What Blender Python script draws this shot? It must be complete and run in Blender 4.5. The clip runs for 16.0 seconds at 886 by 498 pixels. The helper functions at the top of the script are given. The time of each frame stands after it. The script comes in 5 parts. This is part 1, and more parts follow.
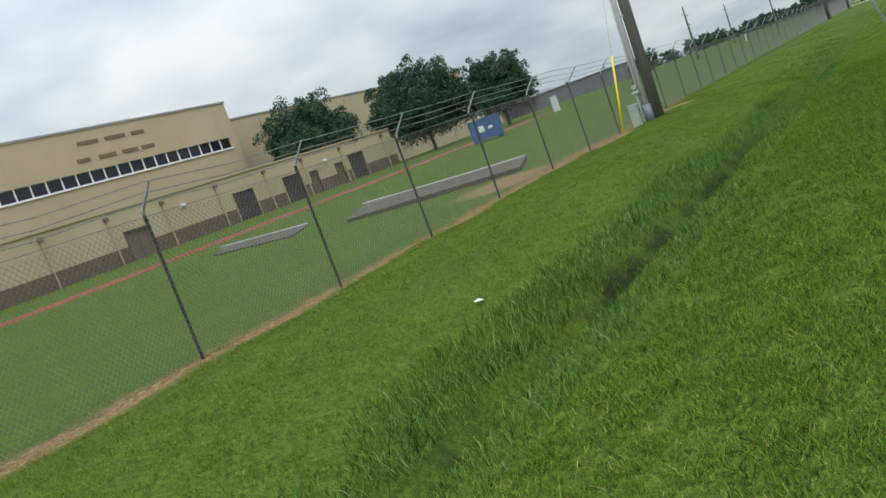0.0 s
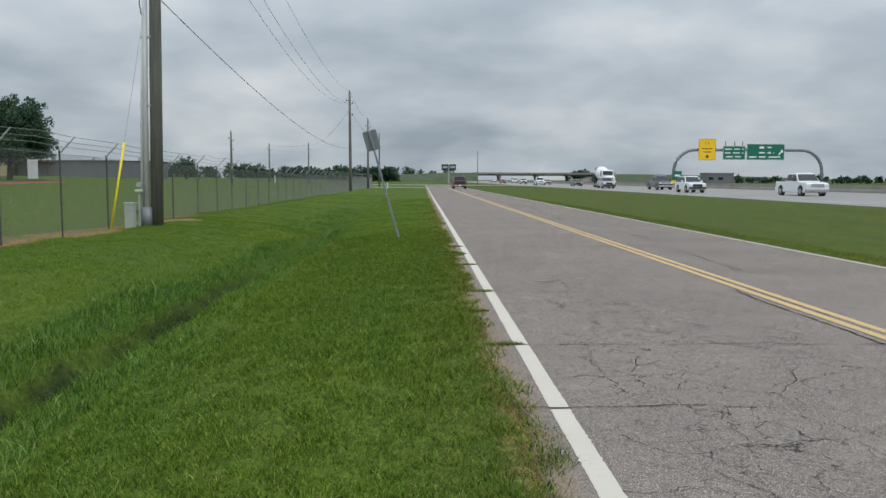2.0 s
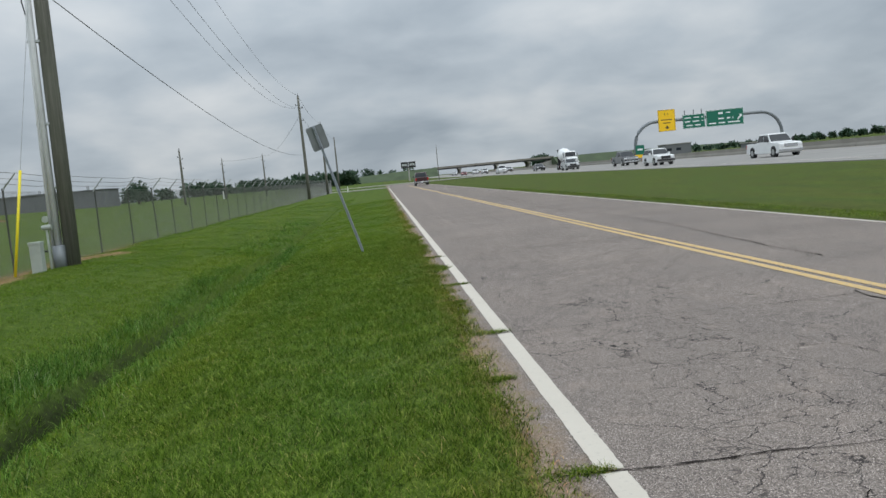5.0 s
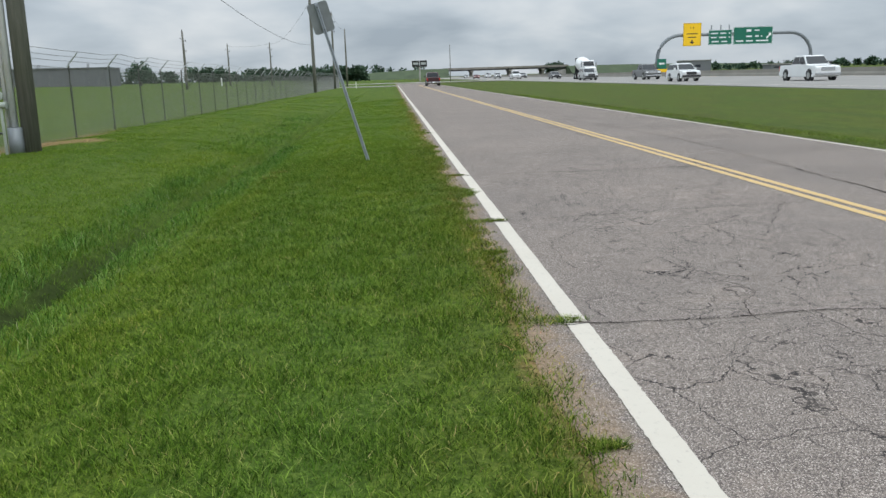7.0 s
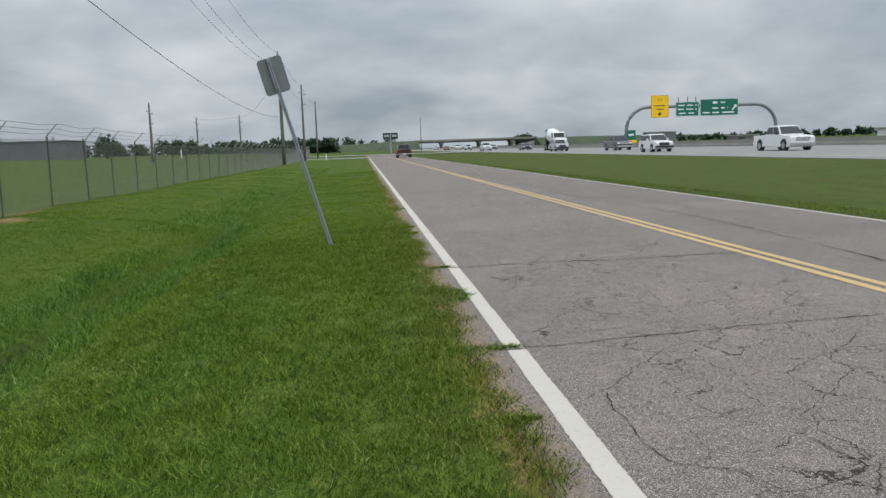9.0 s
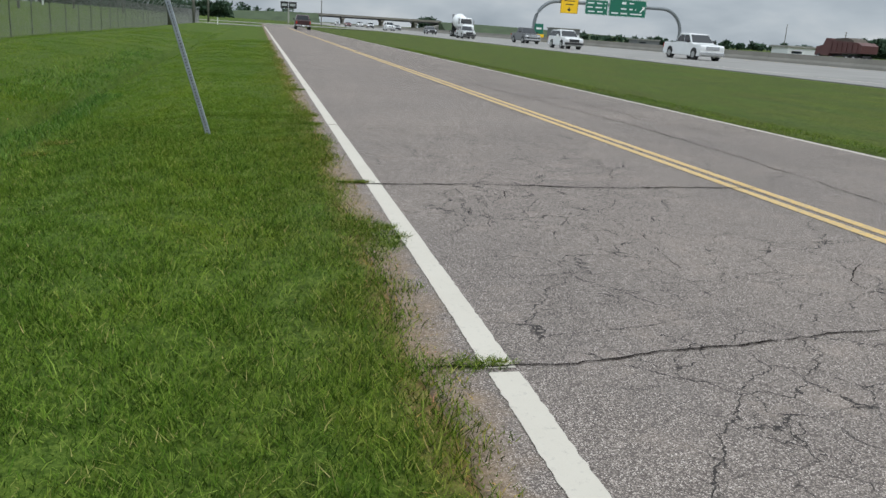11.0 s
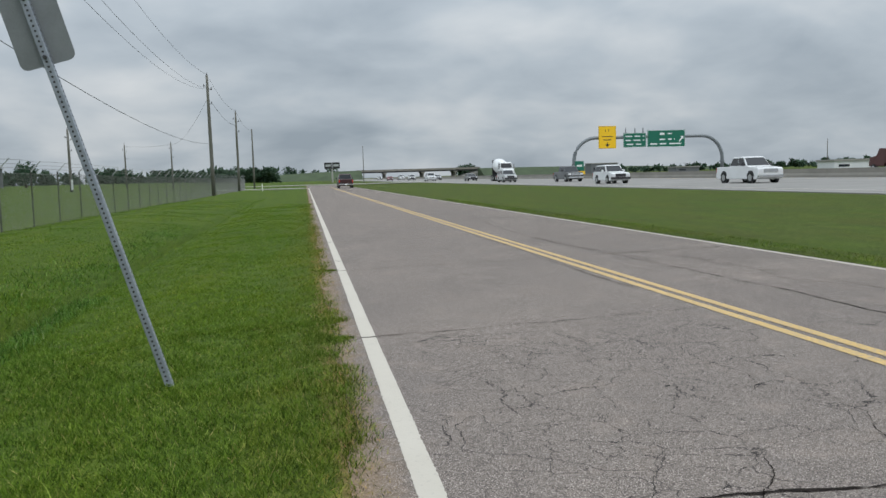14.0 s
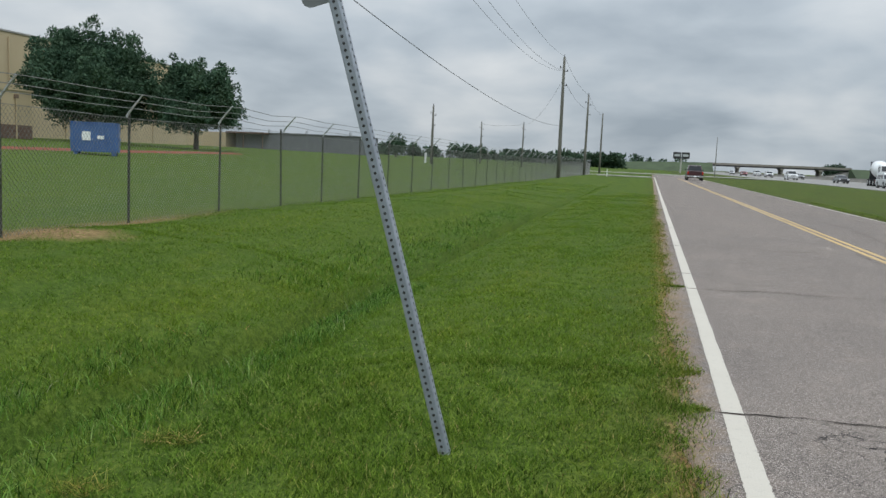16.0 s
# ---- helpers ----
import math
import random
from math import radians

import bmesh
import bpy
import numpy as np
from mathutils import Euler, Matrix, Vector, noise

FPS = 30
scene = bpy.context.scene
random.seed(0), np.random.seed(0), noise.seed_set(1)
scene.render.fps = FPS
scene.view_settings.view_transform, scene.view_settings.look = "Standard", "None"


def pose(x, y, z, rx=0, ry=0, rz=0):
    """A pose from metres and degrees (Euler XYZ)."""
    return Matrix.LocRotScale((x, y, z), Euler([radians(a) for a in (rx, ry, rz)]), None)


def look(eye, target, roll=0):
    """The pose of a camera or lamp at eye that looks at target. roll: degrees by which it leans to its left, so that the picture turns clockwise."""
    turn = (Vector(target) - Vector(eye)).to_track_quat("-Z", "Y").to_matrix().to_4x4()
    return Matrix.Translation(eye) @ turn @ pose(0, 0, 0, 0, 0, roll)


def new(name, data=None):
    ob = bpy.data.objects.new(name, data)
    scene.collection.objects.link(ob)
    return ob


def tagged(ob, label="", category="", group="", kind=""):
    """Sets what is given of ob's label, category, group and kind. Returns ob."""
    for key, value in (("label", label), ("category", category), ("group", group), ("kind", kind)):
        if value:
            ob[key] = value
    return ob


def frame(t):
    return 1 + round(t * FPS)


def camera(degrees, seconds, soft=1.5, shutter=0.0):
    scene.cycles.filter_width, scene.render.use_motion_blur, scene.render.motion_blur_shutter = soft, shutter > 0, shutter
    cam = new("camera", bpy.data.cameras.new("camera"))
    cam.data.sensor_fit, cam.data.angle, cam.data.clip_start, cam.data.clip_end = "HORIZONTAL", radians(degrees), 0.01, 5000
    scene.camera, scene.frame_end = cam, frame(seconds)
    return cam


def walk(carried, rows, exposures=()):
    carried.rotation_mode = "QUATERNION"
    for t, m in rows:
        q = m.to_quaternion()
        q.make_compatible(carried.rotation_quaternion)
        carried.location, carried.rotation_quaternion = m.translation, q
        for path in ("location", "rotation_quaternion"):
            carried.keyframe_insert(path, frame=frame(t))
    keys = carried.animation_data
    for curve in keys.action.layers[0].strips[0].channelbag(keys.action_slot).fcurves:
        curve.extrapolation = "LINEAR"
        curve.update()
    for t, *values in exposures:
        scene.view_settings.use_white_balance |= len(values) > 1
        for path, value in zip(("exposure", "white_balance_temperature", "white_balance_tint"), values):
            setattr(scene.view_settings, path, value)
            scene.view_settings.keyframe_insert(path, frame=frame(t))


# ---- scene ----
cam = camera(57.7, 16.0, soft=1.5)
PATH = [
    (0, (-0.8, -0.634, 1.536), (-1.9, 1.019, 1.299), -20.3),
    (0.5, (-0.835, -0.014, 1.473), (-1.453, 1.872, 1.225), -10.6),
    (1, (-0.834, 0.588, 1.401), (-1.031, 2.567, 1.192), -7.0),
    (1.5, (-0.817, 1.182, 1.358), (-0.704, 3.172, 1.194), -3.8),
    (2, (-0.836, 1.815, 1.383), (-0.784, 3.807, 1.211), 0.2),
    (2.5, (-0.825, 2.369, 1.404), (-0.619, 4.351, 1.233), -2.7),
    (3, (-0.772, 2.94, 1.421), (-0.618, 4.928, 1.264), -4.6),
    (3.5, (-0.832, 3.409, 1.4), (-0.725, 5.401, 1.269), -4.8),
    (6, (-0.878, 6.333, 1.36), (-0.736, 8.313, 1.121), -6.0),
    (6.5, (-0.898, 6.927, 1.355), (-0.884, 8.906, 1.064), -3.7),
    (7, (-0.941, 7.549, 1.327), (-0.833, 9.501, 0.907), -1.8),
    (7.5, (-0.948, 8.065, 1.325), (-0.956, 10.047, 1.055), -1.1),
    (8, (-0.97, 8.65, 1.295), (-0.952, 10.64, 1.096), -1.0),
    (8.5, (-0.871, 9.234, 1.264), (-0.724, 11.213, 1.015), -0.6),
    (9, (-0.9, 9.904, 1.282), (-0.714, 11.879, 1.031), -2.0),
    (11.5, (-0.86, 12.739, 1.198), (-0.357, 14.592, 0.64), 3.5),
    (12, (-0.724, 13.357, 1.201), (-0.19, 15.224, 0.722), 2.0),
    (12.5, (-0.741, 13.925, 1.18), (-0.24, 15.784, 0.638), 2.8),
    (13, (-0.58, 14.449, 1.231), (-0.023, 16.33, 0.841), 2.9),
    (13.5, (-0.541, 14.946, 1.316), (-0.271, 16.923, 1.17), -0.6),
    (14, (-0.46, 15.496, 1.319), (-0.13, 17.46, 1.137), -1.7),
    (14.5, (-0.405, 15.918, 1.326), (-0.216, 17.9, 1.135), 0.4),
    (15, (-0.434, 16.504, 1.347), (-0.258, 18.486, 1.143), -0.2),
    (15.5, (-0.443, 16.932, 1.357), (-0.729, 18.902, 1.161), 1.7),
    (16, (-0.548, 17.349, 1.374), (-1.035, 19.276, 1.151), 2.5),
]
walk(cam, [(t, look(eye, target, roll)) for t, eye, target, roll in PATH],
     [(0, 0.38), (0.5, 0.16), (1.0, 0.18), (1.5, 0.10), (6.0, 0.10), (6.5, 0.20), (7.0, 0.36), (7.5, 0.18), (8.0, 0.08), (9.0, 0.12), (11.5, 0.22), (13.0, 0.32), (13.8, 0.12), (14.6, 0.06), (16.0, 0.18)])

# ---------------------------------------------------------------- light
world = bpy.data.worlds.new("overcast_sky")
scene.world = world
world.use_nodes = True
wn, wl = world.node_tree.nodes, world.node_tree.links
wn.clear()


def wnode(kind, **props):
    n = wn.new(kind)
    for k, v in props.items():
        setattr(n, k, v)
    return n


def wmath(op, a, b=None, clamp=False):
    n = wnode("ShaderNodeMath", operation=op, use_clamp=clamp)
    for i, v in enumerate((a, b)):
        if v is None:
            continue
        if isinstance(v, (int, float)):
            n.inputs[i].default_value = v
        else:
            wl.new(v, n.inputs[i])
    return n.outputs[0]


tc = wnode("ShaderNodeTexCoord")
sep = wnode("ShaderNodeSeparateXYZ")
wl.new(tc.outputs["Generated"], sep.inputs[0])
up = wmath("MAXIMUM", sep.outputs["Z"], 0.0)
den = wmath("ADD", up, 0.30)
comb = wnode("ShaderNodeCombineXYZ")
wl.new(wmath("DIVIDE", sep.outputs["X"], den), comb.inputs[0])
wl.new(wmath("DIVIDE", sep.outputs["Y"], den), comb.inputs[1])


def cloud_layer(scale, detail, rough, dist, shift):
    n = wnode("ShaderNodeTexNoise")
    n.inputs["Scale"].default_value = scale
    n.inputs["Detail"].default_value = detail
    n.inputs["Roughness"].default_value = rough
    n.inputs["Distortion"].default_value = dist
    o = wnode("ShaderNodeVectorMath", operation="ADD")
    wl.new(comb.outputs[0], o.inputs[0])
    o.inputs[1].default_value = (shift, shift * 0.7, shift * 0.3)
    wl.new(o.outputs[0], n.inputs["Vector"])
    return n.outputs["Fac"]


# broad banks, billows inside them and thin torn scraps
deck = wmath("ADD", wmath("MULTIPLY", cloud_layer(1.0, 3.0, 0.5, 0.3, 3.1), 0.50),
             wmath("ADD", wmath("MULTIPLY", cloud_layer(2.6, 6.0, 0.45, 0.3, 8.4), 0.42), wmath("MULTIPLY", cloud_layer(8.0, 4.0, 0.5, 0.2, 1.7), 0.08)))
ramp = wnode("ShaderNodeValToRGB")
ramp.color_ramp.elements[0].position = 0.36
ramp.color_ramp.elements[0].color = (0.315, 0.372, 0.430, 1)
ramp.color_ramp.elements[1].position = 0.64
ramp.color_ramp.elements[1].color = (0.66, 0.695, 0.72, 1)
mid_el = ramp.color_ramp.elements.new(0.49)
mid_el.color = (0.455, 0.515, 0.570, 1)
wl.new(deck, ramp.inputs[0])
sky = wnode("ShaderNodeTexSky", sky_type="NISHITA", sun_disc=False)
sky.sun_elevation, sky.sun_rotation = radians(55), radians(200)
# overcast: the cloud deck grows brighter towards the zenith
glow = wmath("ADD", wmath("MULTIPLY", wmath("POWER", up, 1.6), 2.6), 0.86)
mulc = wnode("ShaderNodeMix", data_type="RGBA", blend_type="MULTIPLY")
mulc.inputs["Factor"].default_value = 1.0
wl.new(ramp.outputs[0], mulc.inputs["A"])
wl.new(glow, mulc.inputs["B"])
bg_cloud = wnode("ShaderNodeBackground")
bg_sky = wnode("ShaderNodeBackground")
bg_sky.inputs["Strength"].default_value = 0.05
wl.new(sky.outputs[0], bg_sky.inputs["Color"])
wl.new(mulc.outputs["Result"], bg_cloud.inputs["Color"])
mixs = wnode("ShaderNodeMixShader")
mixs.inputs[0].default_value = 0.94
wl.new(bg_sky.outputs[0], mixs.inputs[1])
wl.new(bg_cloud.outputs[0], mixs.inputs[2])
wout = wnode("ShaderNodeOutputWorld")
wl.new(mixs.outputs[0], wout.inputs[0])

sun = new("sun", bpy.data.lights.new("sun", "SUN"))
sun.data.energy, sun.data.angle, sun.data.color = 0.75, radians(25), (1.0, 0.97, 0.92)
sun.matrix_world = look((20, -30, 60), (0, 15, 0))

# ---------------------------------------------------------------- materials


class Mat:
    """A node material under construction."""

    def __init__(self, name, base=(0.5, 0.5, 0.5), rough=0.6, metal=0.0):
        self.m = bpy.data.materials.new(name)
        self.m.use_nodes = True
        self.n, self.l = self.m.node_tree.nodes, self.m.node_tree.links
        self.b = self.n["Principled BSDF"]
        self.b.inputs["Base Color"].default_value = (*base, 1)
        self.b.inputs["Roughness"].default_value = rough
        self.b.inputs["Metallic"].default_value = metal

    def node(self, kind, **props):
        n = self.n.new(kind)
        for k, v in props.items():
            setattr(n, k, v)
        return n

    def put(self, sock, v):
        if isinstance(v, (int, float)):
            sock.default_value = v
        elif isinstance(v, tuple):
            sock.default_value = (*v, 1) if len(v) == 3 and len(sock.default_value) == 4 else v
        else:
            self.l.new(v, sock)

    def pos(self, scale=(1, 1, 1)):
        g = self.node("ShaderNodeNewGeometry")
        if scale == (1, 1, 1):
            return g.outputs["Position"]
        v = self.node("ShaderNodeVectorMath", operation="MULTIPLY")
        self.l.new(g.outputs["Position"], v.inputs[0])
        v.inputs[1].default_value = scale
        return v.outputs[0]

    def noise(self, vec, scale, detail=3.0, rough=0.55, dist=0.0):
        n = self.node("ShaderNodeTexNoise")
        self.l.new(vec, n.inputs["Vector"])
        n.inputs["Scale"].default_value = scale
        n.inputs["Detail"].default_value = detail
        n.inputs["Roughness"].default_value = rough
        n.inputs["Distortion"].default_value = dist
        return n.outputs["Fac"]

    def cells(self, vec, scale, feature="F1"):
        n = self.node("ShaderNodeTexVoronoi", feature=feature)
        self.l.new(vec, n.inputs["Vector"])
        n.inputs["Scale"].default_value = scale
        return n

    def math(self, op, a, b=0.0, clamp=False):
        n = self.node("ShaderNodeMath", operation=op, use_clamp=clamp)
        self.put(n.inputs[0], a)
        self.put(n.inputs[1], b)
        return n.outputs[0]

    def ramp(self, fac, stops):
        r = self.node("ShaderNodeValToRGB")
        e = r.color_ramp.elements
        while len(e) < len(stops):
            e.new(0.5)
        for s, (p, c) in zip(e, stops):
            s.position = p
            s.color = (*c, 1) if isinstance(c, tuple) else (c, c, c, 1)
        self.l.new(fac, r.inputs[0])
        return r.outputs[0]

    def mix(self, fac, a, b, kind="MIX"):
        m = self.node("ShaderNodeMix", data_type="RGBA", blend_type=kind)
        self.put(m.inputs["Factor"], fac)
        self.put(m.inputs["A"], a)
        self.put(m.inputs["B"], b)
        return m.outputs["Result"]

    def band(self, v, lo, hi):
        n = self.node("ShaderNodeMapRange", clamp=True)
        self.put(n.inputs[0], v)
        n.inputs[1].default_value, n.inputs[2].default_value = lo, hi
        return n.outputs[0]

    def color(self, c):
        self.put(self.b.inputs["Base Color"], c)
        return self

    def roughness(self, c):
        self.put(self.b.inputs["Roughness"], c)
        return self

    def bump(self, h, strength=0.3, distance=0.02):
        n = self.node("ShaderNodeBump")
        n.inputs["Strength"].default_value, n.inputs["Distance"].default_value = strength, distance
        self.l.new(h, n.inputs["Height"])
        self.l.new(n.outputs[0], self.b.inputs["Normal"])
        return self

    def spec(self, v):
        self.b.inputs["Specular IOR Level"].default_value = v
        return self


def plain(name, base, rough=0.6, metal=0.0, vary=0.25, scale=6.0, bump=0.1):
    """A painted or solid surface with mottling at two scales and slight relief."""
    m = Mat(name, base, rough, metal)
    p = m.pos()
    a = m.noise(p, scale, 5)
    b = m.noise(p, scale * 9, 3)
    v = m.math("ADD", m.math("MULTIPLY", a, 0.7), m.math("MULTIPLY", b, 0.3))
    lo = tuple(c * (1 - vary) for c in base)
    hi = tuple(min(1.0, c * (1 + vary)) for c in base)
    m.color(m.ramp(v, [(0.3, lo), (0.7, hi)]))
    m.roughness(rough)
    m.bump(b, bump, 0.01)
    return m.m


def make_turf(name, blades, tint=None, calm=0.0):
    m = Mat(name, (0.05, 0.1, 0.02), 0.9).spec(0.06)
    p = m.pos()
    big = m.noise(m.pos((1.0, 0.16, 1.0)), 0.85, 4, 0.6, 0.2)
    mid = m.noise(p, 1.1, 5, 0.65, 0.3)
    fine = m.noise(p, 16.0, 4, 0.7)
    if blades:
        g = m.node("ShaderNodeNewGeometry")
        rnd = g.outputs["Random Per Island"]
        c = m.ramp(rnd, [(0.0, (0.010, 0.028, 0.004)), (0.38, (0.055, 0.120, 0.013)), (0.75, (0.140, 0.238, 0.031)),
                         (0.96, (0.225, 0.310, 0.065)), (1.0, (0.38, 0.34, 0.15))])
        if calm:
            c = m.mix(calm, c, (0.146, 0.248, 0.034))
    else:
        grit = m.noise(p, 70.0, 3, 0.7)
        c = m.ramp(m.math("ADD", m.math("MULTIPLY", fine, 0.5), m.math("MULTIPLY", grit, 0.5)), [(0.34, (0.012, 0.026, 0.004)), (0.5, (0.056, 0.096, 0.015)), (0.66, (0.125, 0.175, 0.034))])
    c = m.mix(m.band(big, 0.35, 0.68), c, m.mix(1.0, c, (1.24, 1.10, 0.90), "MULTIPLY"))
    c = m.mix(m.math("MULTIPLY", m.band(mid, 0.52, 0.78), 0.40), c, m.mix(1.0, c, (1.50, 1.20, 0.95), "MULTIPLY"))
    if tint:
        c = m.mix(1.0, c, tint, "MULTIPLY")
    s = m.node("ShaderNodeSeparateXYZ")
    m.l.new(p, s.inputs[0])
    # worn, sun-dried turf beside the tarmac
    dry = m.math("MULTIPLY", m.math("MULTIPLY", m.band(s.outputs[0], -1.15, -0.25), m.band(s.outputs[0], 3.0, 1.0)), m.band(m.noise(p, 2.4, 5, 0.7), 0.30, 0.62))
    c = m.mix(m.math("MULTIPLY", dry, 0.85), c, m.mix(1.0, c, (1.16, 0.88, 1.15), "MULTIPLY"))
    # the strip between the roads is rougher, drier and less green
    median = m.math("MULTIPLY", m.band(s.outputs[0], 6.0, 6.6), m.band(m.noise(m.pos((1, 0.35, 1)), 0.9, 5, 0.65), 0.25, 0.7))
    c = m.mix(median, c, m.mix(1.0, c, (0.98, 0.76, 1.35), "MULTIPLY"))
    rough_patch = m.math("MULTIPLY", m.band(s.outputs[0], 6.0, 6.6), m.band(m.noise(m.pos((1, 0.5, 1)), 2.6, 6, 0.7), 0.48, 0.72))
    c = m.mix(m.math("MULTIPLY", rough_patch, 0.7), c, m.mix(1.0, c, (0.72, 0.66, 0.7), "MULTIPLY"))
    if not blades:
        wob = m.math("MULTIPLY", m.math("SUBTRACT", m.noise(p, 1.6, 6, 0.7), 0.5), 1.3)
        # bare soil along the foot of the fence, widest round the pole, and a thin fringe beside the road
        d1 = m.math("ABSOLUTE", m.math("ADD", m.math("ADD", s.outputs[0], 9.28), wob))
        near = m.band(s.outputs[1], 34.0, 29.0)
        soil1 = m.math("MULTIPLY", m.band(d1, 0.62, 0.16), near)
        for px, py, kx, ky in ((9.2, 21.5, 0.8, 0.36), (8.8, 26.8, 0.62, 0.95), (10.9, 18.6, 0.55, 0.45)):
            rx = m.math("MULTIPLY", m.math("ADD", s.outputs[0], px), kx)
            ry_ = m.math("MULTIPLY", m.math("SUBTRACT", s.outputs[1], py), ky)
            rr = m.math("ADD", m.math("SQRT", m.math("ADD", m.math("MULTIPLY", rx, rx), m.math("MULTIPLY", ry_, ry_))), m.math("MULTIPLY", wob, 0.6))
            soil1 = m.math("MAXIMUM", soil1, m.math("MULTIPLY", m.band(rr, 0.95, 0.55), 0.88))
        wob2 = m.math("MULTIPLY", m.math("SUBTRACT", m.noise(p, 3.4, 6, 0.7), 0.5), 0.45)
        d2 = m.math("ADD", s.outputs[0], wob2)
        soil2 = m.math("MULTIPLY", m.math("MULTIPLY", m.band(d2, -0.42, -0.26), m.band(s.outputs[0], 3.0, 1.0)), m.band(s.outputs[1], 70.0, 50.0))
        soil = m.math("MAXIMUM", soil1, soil2)
        sc = m.ramp(m.noise(p, 14.0, 6, 0.75), [(0.32, (0.060, 0.034, 0.018)), (0.5, (0.230, 0.145, 0.068)), (0.70, (0.42, 0.31, 0.16))])
        c = m.mix(soil, c, sc)
        # shade under the overhanging ditch grass, put in as broken greenish-black colour
        bed = m.math("ABSOLUTE", m.math("ADD", m.math("ADD", s.outputs[0], 4.06), m.math("MULTIPLY", m.math("SUBTRACT", m.noise(p, 1.7, 4, 0.6), 0.5), 0.35)))
        ditch_shade = m.math("MULTIPLY", m.math("MULTIPLY", m.band(bed, 0.24, 0.10), m.band(m.noise(p, 0.9, 4, 0.65), 0.42, 0.56)), m.band(s.outputs[1], 22.0, 13.0))
        c = m.mix(ditch_shade, c, m.ramp(m.noise(p, 12.0, 5, 0.7), [(0.3, (0.012, 0.018, 0.006)), (0.7, (0.042, 0.058, 0.018))]))
        m.bump(m.math("ADD", fine, m.math("MULTIPLY", mid, 2.0)), 0.55, 0.05)
    m.color(c)
    if blades:
        thin, both = m.node("ShaderNodeBsdfTranslucent"), m.node("ShaderNodeMixShader")
        m.put(thin.inputs["Color"], c)
        both.inputs[0].default_value = 0.28 if calm else 0.10
        m.l.new(m.b.outputs[0], both.inputs[1])
        m.l.new(thin.outputs[0], both.inputs[2])
        m.l.new(both.outputs[0], m.n["Material Output"].inputs["Surface"])
    return m.m


def make_asphalt():
    m = Mat("worn_chip_seal_asphalt", (0.25, 0.25, 0.25), 0.9).spec(0.12)
    p = m.pos()
    stone = m.cells(p, 190.0)
    sv = m.node("ShaderNodeSeparateColor")
    m.l.new(stone.outputs["Color"], sv.inputs[0])
    c = m.ramp(sv.outputs[0], [(0.0, (0.104, 0.091, 0.082)), (0.40, (0.228, 0.200, 0.180)), (0.8, (0.338, 0.298, 0.269)), (1.0, (0.56, 0.51, 0.47))])
    c = m.mix(m.band(stone.outputs["Distance"], 0.38, 0.70), c, (0.098, 0.084, 0.077))
    c = m.mix(m.band(m.noise(p, 0.35, 5, 0.6), 0.3, 0.7), m.mix(1.0, c, (0.92, 0.90, 0.89), "MULTIPLY"), m.mix(1.0, c, (1.15, 1.11, 1.07), "MULTIPLY"))
    c = m.mix(m.math("MULTIPLY", m.band(m.noise(p, 2.2, 6, 0.7), 0.54, 0.8), 0.40), c, (0.36, 0.29, 0.24))
    c = m.mix(m.math("MULTIPLY", m.band(m.noise(m.pos((1.6, 0.35, 1)), 1.1, 5, 0.65), 0.55, 0.75), 0.22), c, (0.15, 0.135, 0.13))
    # crazing, strongest in the wheel tracks
    warp = m.node("ShaderNodeVectorMath", operation="ADD")
    nz = m.node("ShaderNodeTexNoise")
    m.l.new(p, nz.inputs["Vector"])
    nz.inputs["Scale"].default_value, nz.inputs["Detail"].default_value = 2.6, 2.0
    sc = m.node("ShaderNodeVectorMath", operation="SCALE")
    m.l.new(nz.outputs["Color"], sc.inputs[0])
    sc.inputs["Scale"].default_value = 0.30
    m.l.new(p, warp.inputs[0])
    m.l.new(sc.outputs[0], warp.inputs[1])
    jit = m.node("ShaderNodeTexNoise")
    m.l.new(p, jit.inputs["Vector"])
    jit.inputs["Scale"].default_value, jit.inputs["Detail"].default_value = 22.0, 4.0
    js = m.node("ShaderNodeVectorMath", operation="SCALE")
    m.l.new(jit.outputs["Color"], js.inputs[0])
    js.inputs["Scale"].default_value = 0.055
    warp2 = m.node("ShaderNodeVectorMath", operation="ADD")
    m.l.new(warp.outputs[0], warp2.inputs[0])
    m.l.new(js.outputs[0], warp2.inputs[1])
    e1 = m.cells(warp2.outputs[0], 1.15, "DISTANCE_TO_EDGE").outputs["Distance"]
    e2 = m.cells(warp2.outputs[0], 3.1, "DISTANCE_TO_EDGE").outputs["Distance"]
    e3 = m.cells(warp2.outputs[0], 7.5, "DISTANCE_TO_EDGE").outputs["Distance"]
    s = m.node("ShaderNodeSeparateXYZ")
    m.l.new(p, s.inputs[0])
    # the near lane is crazed in its wheel tracks; past the joint at 22 m it was relaid
    old = m.band(s.outputs[1], 22.25, 21.9)
    inner = m.band(m.math("ABSOLUTE", m.math("SUBTRACT", s.outputs[0], 1.30)), 1.45, 0.55)
    track = m.math("MULTIPLY", inner, old)
    wide = m.noise(p, 4.5, 3)
    k1 = m.math("MULTIPLY", m.band(e1, 0.0046, 0.0026), m.math("MULTIPLY", m.band(m.noise(p, 0.9, 3), 0.44, 0.52), old))
    k2 = m.math("MULTIPLY", m.math("MULTIPLY", m.band(e2, 0.0098, 0.0055), m.band(wide, 0.36, 0.46)), m.math("MULTIPLY", track, m.band(m.noise(p, 0.8, 3), 0.34, 0.44)))
